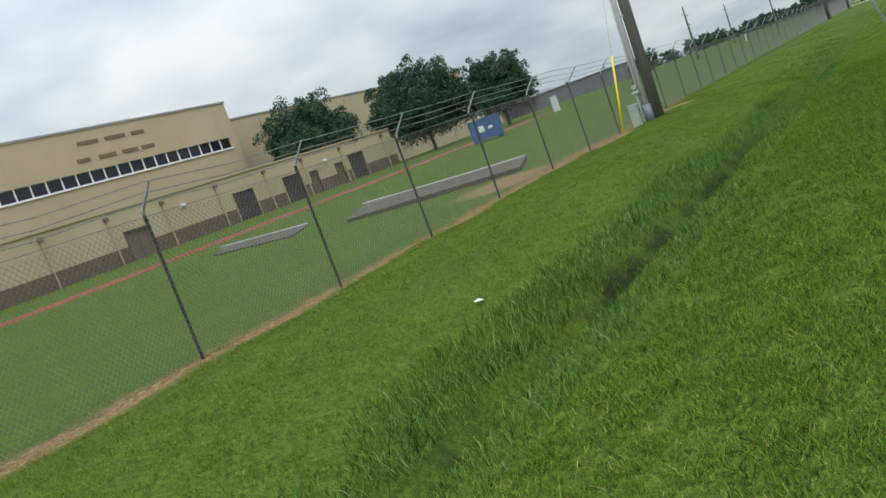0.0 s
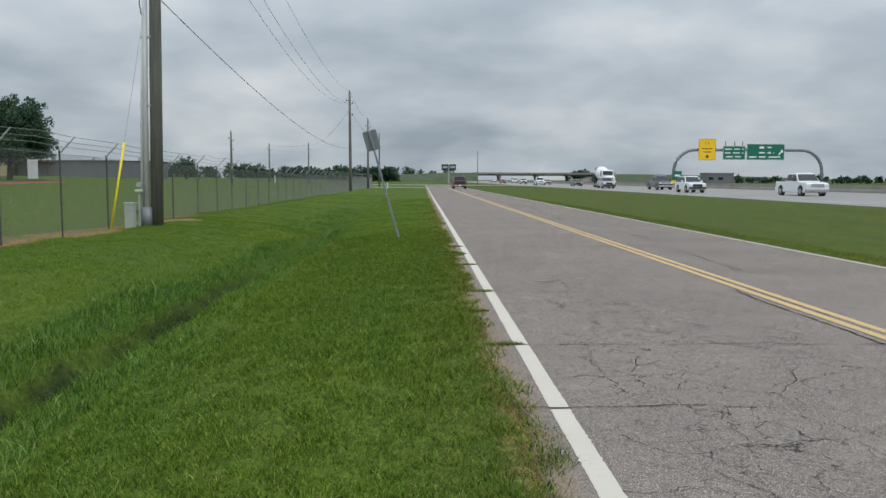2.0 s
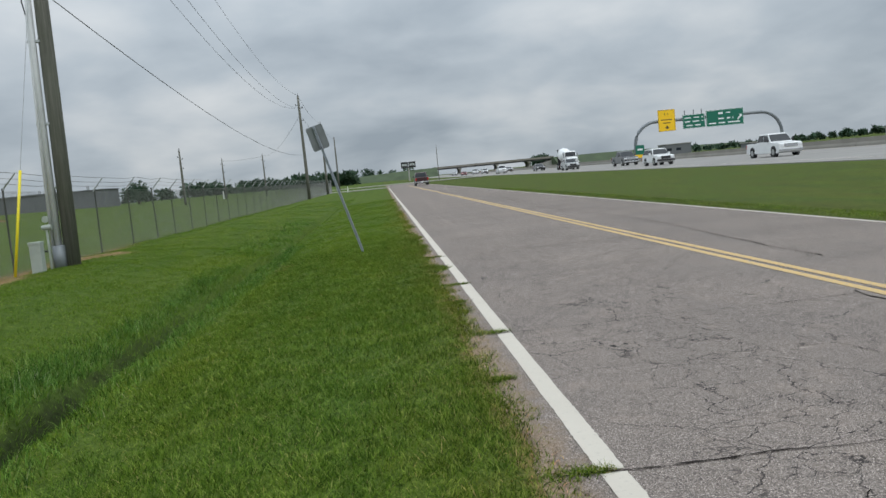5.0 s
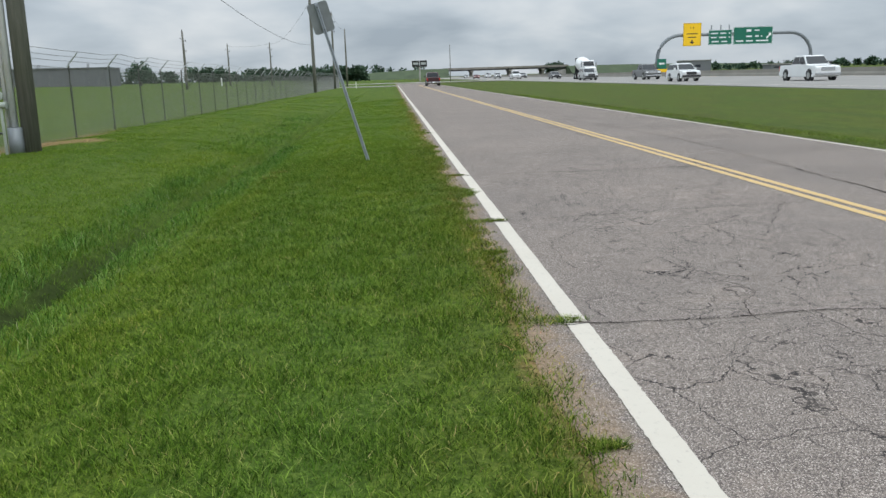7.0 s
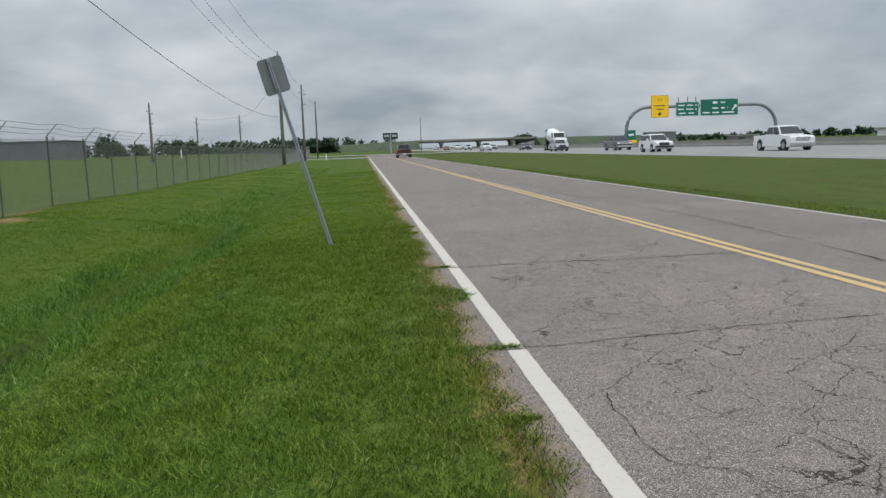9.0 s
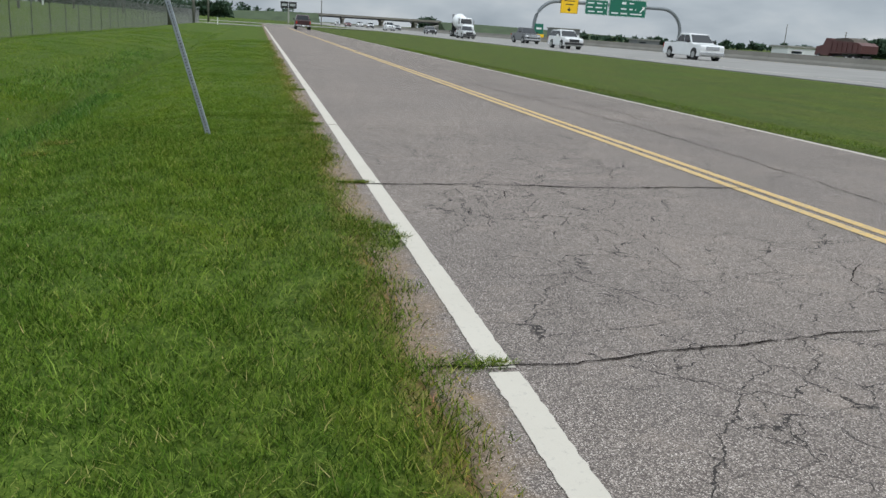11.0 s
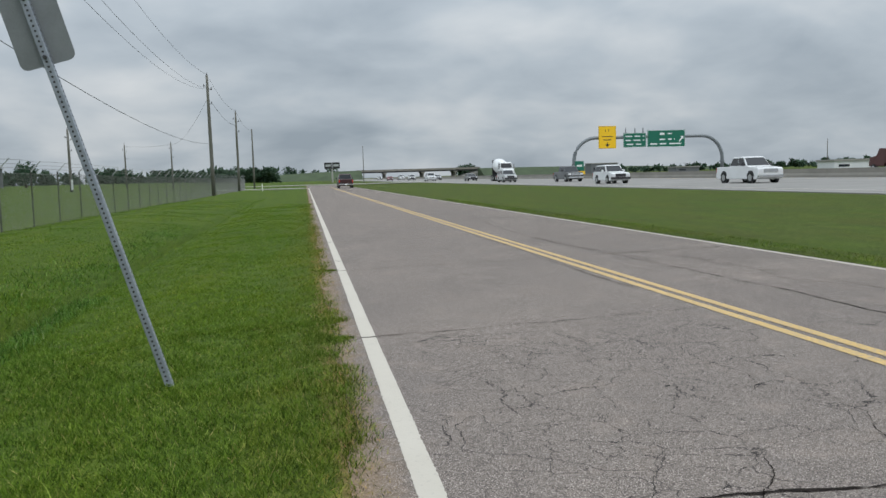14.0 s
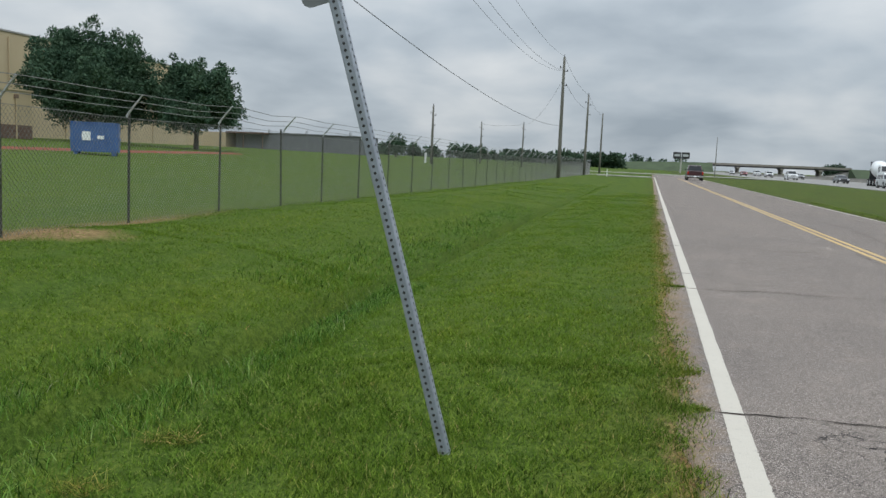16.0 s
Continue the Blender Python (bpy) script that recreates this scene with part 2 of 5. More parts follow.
    k3 = m.math("MULTIPLY", m.math("MULTIPLY", m.band(e3, 0.013, 0.008), m.band(wide, 0.52, 0.58)), m.math("MULTIPLY", track, m.band(m.noise(p, 1.0, 4), 0.50, 0.56)))
    crack = m.math("MAXIMUM", m.math("MAXIMUM", k1, k2), k3)
    c = m.mix(m.math("MULTIPLY", crack, 0.93), c, (0.030, 0.027, 0.026))
    # sandy dirt washed along the verge
    grit = m.math("MULTIPLY", m.band(m.math("ADD", s.outputs[0], m.math("MULTIPLY", m.math("SUBTRACT", m.noise(p, 5.0, 6, 0.7), 0.5), 0.5)), -0.06, -0.30), 0.75)
    c = m.mix(grit, c, m.ramp(m.noise(p, 40.0, 5, 0.75), [(0.35, (0.12, 0.075, 0.042)), (0.65, (0.38, 0.27, 0.165))]))
    m.color(c)
    h = m.math("SUBTRACT", m.math("MULTIPLY", m.math("SUBTRACT", 1.0, stone.outputs["Distance"]), 0.35), m.math("MULTIPLY", crack, 1.6))
    m.bump(h, 0.55, 0.006)
    return m.m


def make_line(name, base, worn):
    m = Mat(name, base, 0.7).spec(0.3)
    p = m.pos()
    wear = m.band(m.noise(p, 28.0, 6, 0.75), 0.62 - worn, 0.80 - worn)
    c = m.mix(m.math("MULTIPLY", wear, 0.75), base, (0.27, 0.25, 0.23))
    c = m.mix(m.math("MULTIPLY", m.band(m.noise(p, 1.3, 5, 0.7), 0.4, 0.75), 0.25), c, m.mix(1.0, c, (0.72, 0.70, 0.66), "MULTIPLY"))
    m.color(c)
    m.bump(m.cells(p, 115.0).outputs["Distance"], 0.35, 0.004)
    return m.m


def make_leaf(name, dark, light):
    m = Mat(name, dark, 0.7).spec(0.08)
    g = m.node("ShaderNodeNewGeometry")
    c = m.ramp(g.outputs["Random Per Island"], [(0.0, dark), (0.6, tuple((a + b) / 2 for a, b in zip(dark, light))), (1.0, light)])
    c = m.mix(m.band(m.noise(m.pos(), 0.5, 3), 0.35, 0.65), c, m.mix(1.0, c, (0.75, 0.85, 0.9), "MULTIPLY"))
    m.color(c)
    return m.m


def make_stucco():
    m = Mat("tan_stucco", (0.46, 0.37, 0.24), 0.9).spec(0.15)
    p = m.pos()
    a = m.noise(p, 0.12, 4)
    st = m.noise(m.pos((1.2, 1.2, 0.10)), 1.0, 5, 0.65)
    c = m.mix(m.band(a, 0.3, 0.7), (0.44, 0.355, 0.225), (0.51, 0.415, 0.275))
    c = m.mix(m.math("MULTIPLY", m.band(st, 0.55, 0.8), 0.22), c, (0.30, 0.24, 0.16))
    m.color(c)
    m.bump(m.noise(p, 22.0, 4), 0.25, 0.01)
    return m.m


def make_wood():
    m = Mat("weathered_pole_wood", (0.16, 0.13, 0.1), 0.85).spec(0.2)
    p = m.pos((14, 14, 0.6))
    g = m.noise(p, 1.6, 6, 0.7)
    c = m.ramp(g, [(0.25, (0.082, 0.080, 0.070)), (0.5, (0.150, 0.146, 0.128)), (0.75, (0.23, 0.222, 0.198))])
    c = m.mix(m.math("MULTIPLY", m.band(m.noise(m.pos(), 0.7, 4), 0.45, 0.7), 0.4), c, (0.10, 0.115, 0.075))
    m.color(c)
    m.bump(g, 0.6, 0.02)
    return m.m


def make_concrete(name, base):
    m = Mat(name, base, 0.88).spec(0.25)
    p = m.pos()
    v = m.noise(p, 0.25, 6, 0.65)
    f = m.noise(p, 9.0, 4, 0.7)
    c = m.mix(m.band(v, 0.3, 0.7), tuple(b * 0.82 for b in base), tuple(min(1, b * 1.12) for b in base))
    c = m.mix(m.math("MULTIPLY", m.band(f, 0.5, 0.8), 0.35), c, tuple(b * 0.6 for b in base))
    m.color(c)
    m.bump(f, 0.25, 0.01)
    return m.m


TURF = make_turf("mown_turf", False)
BLADES = make_turf("grass_blades", True)
CALM_BLADES = make_turf("distant_grass_blades", True, None, 0.36)
DITCH_BLADES = make_turf("long_ditch_grass", True, (0.84, 1.0, 1.40))
STRAW = make_turf("dry_straw", True, (1.75, 1.05, 1.6))
ASPHALT = make_asphalt()
WHITE_LINE = make_line("white_road_paint", (0.515, 0.472, 0.405), 0.05)
YELLOW_LINE = make_line("yellow_road_paint", (0.60, 0.395, 0.130), 0.18)
CRACK = plain("open_crack", (0.022, 0.018, 0.016), 0.95, vary=0.4, scale=20)
CRACK.node_tree.nodes["Principled BSDF"].inputs["Specular IOR Level"].default_value = 0.03
# far bank grass, dulled in its colour to stand for distance haze
HAZY_GRASS = plain("haze_dulled_bank_grass", (0.046, 0.068, 0.030), 0.95, vary=0.35, scale=0.12, bump=0.3)
RED_CLAY = plain("red_clay", (0.21, 0.042, 0.028), 0.95, vary=0.35, scale=1.5, bump=0.5)
STUCCO = make_stucco()
BROWN_BAND = plain("brown_block", (0.135, 0.085, 0.062), 0.85, vary=0.25, scale=2)
BROWN_DOOR = plain("brown_door_paint", (0.17, 0.115, 0.085), 0.55, vary=0.12, scale=1)
DARK_DOOR = plain("dark_roller_door", (0.055, 0.042, 0.04), 0.6, vary=0.2, scale=1)
ROOF = plain("flat_roof_membrane", (0.30, 0.29, 0.27), 0.85, vary=0.15, scale=0.6)
LETTER = plain("bronze_letter", (0.17, 0.115, 0.055), 0.5, vary=0.2)
WOOD = make_wood()
GALV = plain("galvanised_steel", (0.46, 0.48, 0.49), 0.5, 0.55, vary=0.22, scale=18)
POST_STEEL = plain("dark_weathered_post", (0.052, 0.055, 0.046), 0.65, 0.3, vary=0.35, scale=10)
WIRE = plain("dull_galvanised_wire", (0.20, 0.205, 0.19), 0.6, 0.4, vary=0.3, scale=4)
CABLE = plain("black_cable", (0.02, 0.021, 0.023), 0.6, vary=0.1)
SIGN_POST = plain("dull_galvanised_sign_post", (0.29, 0.32, 0.36), 0.5, 0.35, vary=0.22, scale=18)
PVC = plain("grey_pvc_conduit", (0.55, 0.56, 0.56), 0.5, vary=0.12, scale=3)
YELLOW_PLASTIC = plain("yellow_plastic", (0.80, 0.66, 0.02), 0.4, vary=0.08, scale=3)
PEDESTAL = plain("grey_green_enamel", (0.36, 0.40, 0.36), 0.5, vary=0.12, scale=5)
BLUE_PAINT = plain("faded_blue_paint", (0.045, 0.115, 0.30), 0.55, vary=0.2, scale=2)
CONCRETE = make_concrete("pale_concrete", (0.40, 0.385, 0.36))
OLD_CONCRETE = make_concrete("old_dirty_concrete", (0.085, 0.078, 0.056))
HWY = make_concrete("highway_concrete", (0.250, 0.240, 0.225))
BARRIER = make_concrete("barrier_concrete", (0.250, 0.235, 0.205))
SIGN_BACK = plain("bare_aluminium", (0.20, 0.215, 0.22), 0.55, 0.35, vary=0.12, scale=8)
SIGN_GREEN = plain("sign_green", (0.005, 0.14, 0.085), 0.45, vary=0.08)
SIGN_YELLOW = plain("sign_yellow", (0.92, 0.56, 0.01), 0.45, vary=0.06)
SIGN_WHITE = plain("sign_white", (0.80, 0.82, 0.80), 0.45, vary=0.05)
BLACK = plain("sign_black", (0.02, 0.02, 0.02), 0.5, vary=0.1)
GANTRY = plain("grey_gantry_steel", (0.19, 0.21, 0.22), 0.5, 0.3, vary=0.15, scale=2)
LEAF_OAK = make_leaf("live_oak_leaf", (0.038, 0.076, 0.044), (0.105, 0.164, 0.098))
LEAF_FAR = make_leaf("far_wood_leaf", (0.045, 0.080, 0.048), (0.085, 0.125, 0.078))
BARK = plain("oak_bark", (0.09, 0.075, 0.06), 0.9, vary=0.35, scale=6, bump=0.6)
GREY_METAL = plain("grey_metal_cladding", (0.150, 0.157, 0.168), 0.7, 0.0, vary=0.08, scale=0.5)
WHITE_WALL = plain("white_cladding", (0.72, 0.73, 0.74), 0.6, vary=0.06, scale=0.4)
RED_WALL = plain("dark_red_paint", (0.085, 0.030, 0.027), 0.6, vary=0.15, scale=0.5)
TYRE = plain("tyre_rubber", (0.018, 0.018, 0.018), 0.85, vary=0.2, scale=20)
RIM = plain("alloy_rim", (0.50, 0.51, 0.52), 0.3, 0.8, vary=0.1)
CHROME = plain("chrome", (0.62, 0.63, 0.64), 0.18, 0.9, vary=0.05)
PLASTIC = plain("black_trim", (0.03, 0.03, 0.032), 0.6, vary=0.15)
LAMP_RED = plain("red_lamp_lens", (0.40, 0.02, 0.015), 0.25, vary=0.08)
LAMP_CLEAR = plain("clear_lamp_lens", (0.75, 0.76, 0.77), 0.15, vary=0.05)


def make_glass(name, base):
    m = Mat(name, base, 0.06)
    m.spec(0.35)
    return m.m


def make_paint(name, base):
    m = Mat(name, base, 0.28)
    m.b.inputs["Coat Weight"].default_value = 0.6
    m.b.inputs["Coat Roughness"].default_value = 0.08
    d = m.noise(m.pos(), 1.6, 5)
    m.color(m.mix(m.math("MULTIPLY", m.band(d, 0.45, 0.8), 0.3), base, tuple(c * 0.7 + 0.02 for c in base)))
    return m.m


GLASS = make_glass("dark_window_glass", (0.018, 0.022, 0.030))
CAR_GLASS = make_glass("tinted_car_glass", (0.022, 0.025, 0.028))
PAINT_WHITE = make_paint("white_car_paint", (0.74, 0.75, 0.75))
PAINT_MAROON = make_paint("maroon_car_paint", (0.040, 0.007, 0.010))
PAINT_DARK = make_paint("charcoal_car_paint", (0.035, 0.037, 0.04))
PAINT_SILVER = make_paint("silver_car_paint", (0.42, 0.43, 0.43))
PAINT_RED = make_paint("red_car_paint", (0.30, 0.03, 0.025))

# ---------------------------------------------------------------- building tools


def thing(name, label, category, at=(0, 0, 0), group="", turn=0.0):
    e = new(name)
    e.matrix_world = pose(*at, 0, 0, turn)
    return tagged(e, label, category, group)


def part(name, bm, material, parent=None, label="", smooth=False):
    me = bpy.data.meshes.new(name)
    bmesh.ops.recalc_face_normals(bm, faces=bm.faces)
    bm.to_mesh(me)
    bm.free()
    me.materials.append(material)
    if smooth:
        me.polygons.foreach_set("use_smooth", [True] * len(me.polygons))
    ob = new(name, me)
    ob.parent = parent
    if label:
        ob["label"] = label
    return ob


def box(bm, x0, x1, y0, y1, z0, z1, bevel=0.0):
    v = [bm.verts.new((x, y, z)) for z in (z0, z1) for y in (y0, y1) for x in (x0, x1)]
    fs = [bm.faces.new([v[i] for i in q]) for q in ((0, 2, 3, 1), (4, 5, 7, 6), (0, 1, 5, 4), (2, 6, 7, 3), (0, 4, 6, 2), (1, 3, 7, 5))]
    if bevel:
        es = list({e for f in fs for e in f.edges})
        bmesh.ops.bevel(bm, geom=es, offset=bevel, segments=2, affect="EDGES", profile=0.7)
    return bm


def tube(bm, pts, radius, seg=8, cap=True):
    """A round bar along points; radius may be one number or one a point."""
    pts = [Vector(p) for p in pts]
    rad = radius if isinstance(radius, (list, tuple)) else [radius] * len(pts)
    rings = []
    for i, p in enumerate(pts):
        d = (pts[min(i + 1, len(pts) - 1)] - pts[max(i - 1, 0)]).normalized()
        a = d.cross(Vector((0.31, 0.22, 0.93)) if abs(d.z) < 0.9 else Vector((1, 0, 0))).normalized()
        b = d.cross(a)
        rings.append([bm.verts.new(p + (a * math.cos(2 * math.pi * k / seg) + b * math.sin(2 * math.pi * k / seg)) * rad[i]) for k in range(seg)])
    for r0, r1 in zip(rings, rings[1:]):
        for k in range(seg):
            bm.faces.new((r0[k], r0[(k + 1) % seg], r1[(k + 1) % seg], r1[k]))
    if cap:
        bm.faces.new(rings[0])
        bm.faces.new(rings[-1])
    return bm


def slab(bm, outline, t0, t1, axis="x"):
    """A closed outline (pairs) drawn out between t0 and t1 along an axis."""
    def at(a, b, t):
        return {"x": (t, a, b), "y": (a, t, b), "z": (a, b, t)}[axis]
    lo = [bm.verts.new(at(a, b, t0)) for a, b in outline]
    hi = [bm.verts.new(at(a, b, t1)) for a, b in outline]
    bm.faces.new(lo)
    bm.faces.new(hi)
    n = len(outline)
    for i in range(n):
        bm.faces.new((lo[i], lo[(i + 1) % n], hi[(i + 1) % n], hi[i]))
    return bm


def new_bm():
    return bmesh.new()


def raw_mesh(name, verts, faces, material, smooth=False):
    """A mesh from numpy arrays; faces all have the same corner count."""
    verts, faces = np.asarray(verts, np.float32), np.asarray(faces, np.int32)
    me = bpy.data.meshes.new(name)
    n = faces.shape[1]
    me.vertices.add(len(verts))
    me.vertices.foreach_set("co", verts.ravel())
    me.loops.add(faces.size)
    me.loops.foreach_set("vertex_index", faces.ravel())
    me.polygons.add(len(faces))
    me.polygons.foreach_set("loop_start", np.arange(0, faces.size, n, dtype=np.int32))
    me.polygons.foreach_set("loop_total", np.full(len(faces), n, np.int32))
    if smooth:
        me.polygons.foreach_set("use_smooth", np.ones(len(faces), bool))
    me.update(calc_edges=True)
    me.materials.append(material)
    return me


# ---------------------------------------------------------------- ground
FENCE_X = -9.37
PROFILE_X = [-3000, -300, -75, -57, -35, -20, -15, FENCE_X, -8.2, -6.6, -5.4, -4.6, -4.22, -3.98, -3.55, -2.4, -1.4, -0.7, -0.34, -0.22, 6.66, 6.80, 8.5, 12, 18, 22.6, 23.2, 80, 82, 300, 3000]
PROFILE_Z = [2.5, 2.2, 1.8, 1.5, 0.88, 0.30, 0.14, 0.02, 0.10, 0.02, -0.16, -0.30, -0.36, -0.68, -0.24, -0.10, -0.02, 0.00, 0.005, -0.07, -0.07, 0.02, -0.02, -0.12, -0.10, 0.02, -0.12, -0.12, 0.0, 0.0, 0.0]


def ground_z(x, y):
    z = np.interp(x, PROFILE_X, PROFILE_Z)
    x, y = np.asarray(x, float), np.asarray(y, float)
    shallow = np.clip((y - 30) / 45, 0, 0.8) * ((x > -8) & (x < -0.5))
    z = z * (1 - shallow)
    near = np.clip((x + 0.5) / -1.0, 0, 1)
    fade = np.exp(-((x + 4.0) / 14.0) ** 2) * near
    z = z + fade * (0.035 * np.sin(0.9 * y + 1.3 * x) * np.sin(0.53 * y - 0.7 * x) + 0.02 * np.sin(2.3 * y + 0.8) * np.sin(1.9 * x))
    # the ditch bed is broken by small washouts
    ditch = np.exp(-((x + 4.0 + 0.18 * np.sin(0.45 * y)) / 0.28) ** 2) * np.clip((60 - y) / 30, 0, 1)
    return z - ditch * (0.05 + 0.05 * np.sin(1.7 * y) * np.sin(0.61 * y + 1))


xs = sorted(set([round(v, 3) for v in PROFILE_X] + [round(v, 3) for v in np.arange(-10, -0.2, 0.22)] + [-1500, -800, -150, -120, -100, -46, -28, -25, -12.5, 9.5, 10.5, 14, 16, 20, 21.5, 120, 180, 600, 1500]))
ys = sorted(set([-3000, -800, -300, -120, -60, -30, -15, -8] + [round(v, 3) for v in np.arange(-5, 45, 0.3)] + list(range(45, 100, 3)) + list(range(100, 300, 15)) + [330, 400, 500, 620, 800, 1200, 2000, 3500]))
gx, gy = np.meshgrid(xs, ys)
gv = np.stack([gx.ravel(), gy.ravel(), ground_z(gx.ravel(), gy.ravel())], 1)
w = len(xs)
ii, jj = np.meshgrid(np.arange(len(ys) - 1), np.arange(w - 1), indexing="ij")
a0 = (ii * w + jj).ravel()
gf = np.stack([a0, a0 + 1, a0 + w + 1, a0 + w], 1)
ground = new("ground", raw_mesh("ground", gv, gf, TURF, True))
tagged(ground, "mown green grass field with a shallow ditch", "ground", kind="structure")

# ---------------------------------------------------------------- grass blades
rng = np.random.default_rng(7)


def blade_field(count, x0, x1, y0, y1, h0, h1, width, bare=None, lean=0.6, tall=None, fade=None):
    x = rng.uniform(x0, x1, count)
    y = rng.uniform(y0, y1, count)
    clump = 0.5 + 0.5 * np.sin(3.1 * x + 1.7 * np.sin(2.3 * y)) * np.sin(2.7 * y + 1.9 * np.sin(1.9 * x))
    keep = rng.uniform(0, 1, count) < 0.55 + 0.45 * clump
    if bare is not None:
        keep &= rng.uniform(0, 1, count) > bare(x, y)
    x, y, clump = x[keep], y[keep], clump[keep]
    n = len(x)
    h = rng.uniform(h0, h1, n) * (0.65 + 0.6 * clump) * (1 + 0.9 * (rng.uniform(0, 1, n) > 0.985))
    if tall is not None:
        h = h * tall(x, y)
    if fade is not None:
        live = rng.uniform(0, 1, n) < np.clip((fade[1] - y) / (fade[1] - fade[0]), 0, 1)
        x, y, h = x[live], y[live], h[live]
        n = len(x)
    z = np.where((x > -0.36) & (x < 0.5), -0.004, ground_z(x, y) - 0.006)
    a = rng.uniform(0, 2 * np.pi, n)
    b = rng.uniform(0, 2 * np.pi, n)
    le = rng.uniform(0.15, lean, n) * h
    wd = width * rng.uniform(0.6, 1.3, n) / 2
    wx, wy = np.cos(a) * wd, np.sin(a) * wd
    lx, ly = np.cos(b) * le, np.sin(b) * le
    base = np.stack([x, y, z], 1)
    wv = np.stack([wx, wy, np.zeros(n)], 1)
    mid = base + np.stack([lx * 0.3, ly * 0.3, h * 0.6], 1)
    tip = base + np.stack([lx, ly, h], 1)
    v = np.stack([base - wv, base + wv, mid + wv * 0.7, mid - wv * 0.7, tip], 1)
    k = np.arange(n)[:, None] * 5
    f = np.concatenate([k + [0, 1, 2], k + [0, 2, 3], k + [3, 2, 4]])
    return v.reshape(-1, 3), f


def sward(count, x0, x1, y0, y1, h0, h1, width, bare=None, tall=None, crowd=1.0):
    """Short mown turf: one pointed sliver a blade, thick enough to hide the soil."""
    u = rng.uniform(0, 1, count) ** crowd
    x, y = rng.uniform(x0, x1, count), y0 + (y1 - y0) * u
    tuft = np.sin(5.3 * x + 2.1 * np.sin(3.7 * y)) * np.sin(4.9 * y + 2.3 * np.sin(4.1 * x)) + 0.6 * np.sin(13.0 * x + 3.0 * np.sin(9.0 * y)) * np.sin(11.0 * y)
    keep = rng.uniform(0, 1, count) < 0.80 + 0.35 * tuft
    if bare is not None:
        keep &= rng.uniform(0, 1, count) > bare(x, y)
    x, y, tuft = x[keep], y[keep], tuft[keep]
    n = len(x)
    h = rng.uniform(h0, h1, n) * (0.9 + 0.30 * tuft)
    if tall is not None:
        h = h * tall(x, y)
    z = np.where((x > -0.36) & (x < 0.5), -0.003, ground_z(x, y) - 0.005)
    a, b = rng.uniform(0, 2 * np.pi, n), rng.uniform(0, 2 * np.pi, n)
    le = rng.uniform(0.2, 1.5, n) * h
    wd = width * rng.uniform(0.6, 1.3, n) / 2
    base = np.stack([x, y, z], 1)
    wv = np.stack([np.cos(a) * wd, np.sin(a) * wd, np.zeros(n)], 1)
    tip = base + np.stack([np.cos(b) * le, np.sin(b) * le, h], 1)
    v = np.stack([base - wv, base + wv, tip], 1)
    return v.reshape(-1, 3), np.arange(3 * n).reshape(-1, 3)


def edge_bare(x, y):
    lim = -0.23 - 0.07 * np.sin(1.3 * y) * np.sin(0.47 * y + 2) - 0.04 * np.sin(5.1 * y) - 0.025 * np.sin(13.0 * y + 1.0)
    return np.clip((x - lim + 0.12) / 0.20, 0, 1)


def fence_bare(x, y):
    d = np.abs(x - FENCE_X - 0.05 + 0.16 * np.sin(0.8 * y) + 0.09 * np.sin(3.7 * y))
    strip = np.clip(1.25 - d / 0.52, 0, 0.96) * np.clip((34 - y) / 4, 0, 1)
    out = strip
    for px, py, kx, ky in ((9.2, 21.5, 0.8, 0.36), (8.8, 26.8, 0.62, 0.95)):
        rr = np.hypot((x + px) * kx, (y - py) * ky) + 0.14 * np.sin(3.1 * x + 1.2 * y) * np.sin(2.3 * y)
        out = np.maximum(out, np.clip((0.95 - rr) / 0.4, 0, 0.93))
    return out


def ditch_tall(x, y):
    return 1 + 0.6 * np.exp(-((x + 4.4) / 0.6) ** 2) * np.clip((48 - y) / 20, 0, 1)


def any_gap(x, y):
    gap = np.exp(-((x + 4.04) / 0.17) ** 2) * np.clip(0.52 + 0.8 * np.sin(1.15 * y + 0.6) * np.sin(0.43 * y) + 0.2 * np.sin(4.1 * y), 0.08, 0.97) * np.clip((19 - y) / 8, 0.15, 1)
    return np.maximum(fence_bare(x, y), gap)


def any_bare(x, y):
    return np.maximum(edge_bare(x, y), fence_bare(x, y))


def stuff(name, label, category, fields, material):
    vs, fs, off = [], [], 0
    for v, f in fields:
        vs.append(v)
        fs.append(f + off)
        off += len(v)
    ob = new(name, raw_mesh(name, np.concatenate(vs), np.concatenate(fs), material))
    return tagged(ob, label, category, kind="stuff")


# stuff() joins fields whose faces all have three corners
stuff("grass", "short mown green grass with pale dry blades", "grass", [
    sward(720000, -3.0, -0.08, -3.0, 23.0, 0.018, 0.050, 0.0052, edge_bare),
    blade_field(60000, -3.3, -0.1, 1.5, 24.0, 0.025, 0.060, 0.0045, edge_bare, 2.4),
], BLADES)
stuff("verge_grass", "mown green roadside grass further along the verge", "grass", [
    sward(170000, -3.3, -0.08, 22.8, 60.0, 0.015, 0.042, 0.010, edge_bare, None, 1.6),
    sward(420000, -9.6, -3.0, -3.0, 28.0, 0.018, 0.045, 0.0085, any_gap, ditch_tall),
    sward(120000, -9.6, -3.3, 27.8, 75.0, 0.018, 0.042, 0.014, fence_bare, ditch_tall, 1.6),
    sward(26000, 6.60, 7.4, 8.0, 60.0, 0.02, 0.07, 0.010, None, None, 1.6),
], CALM_BLADES)
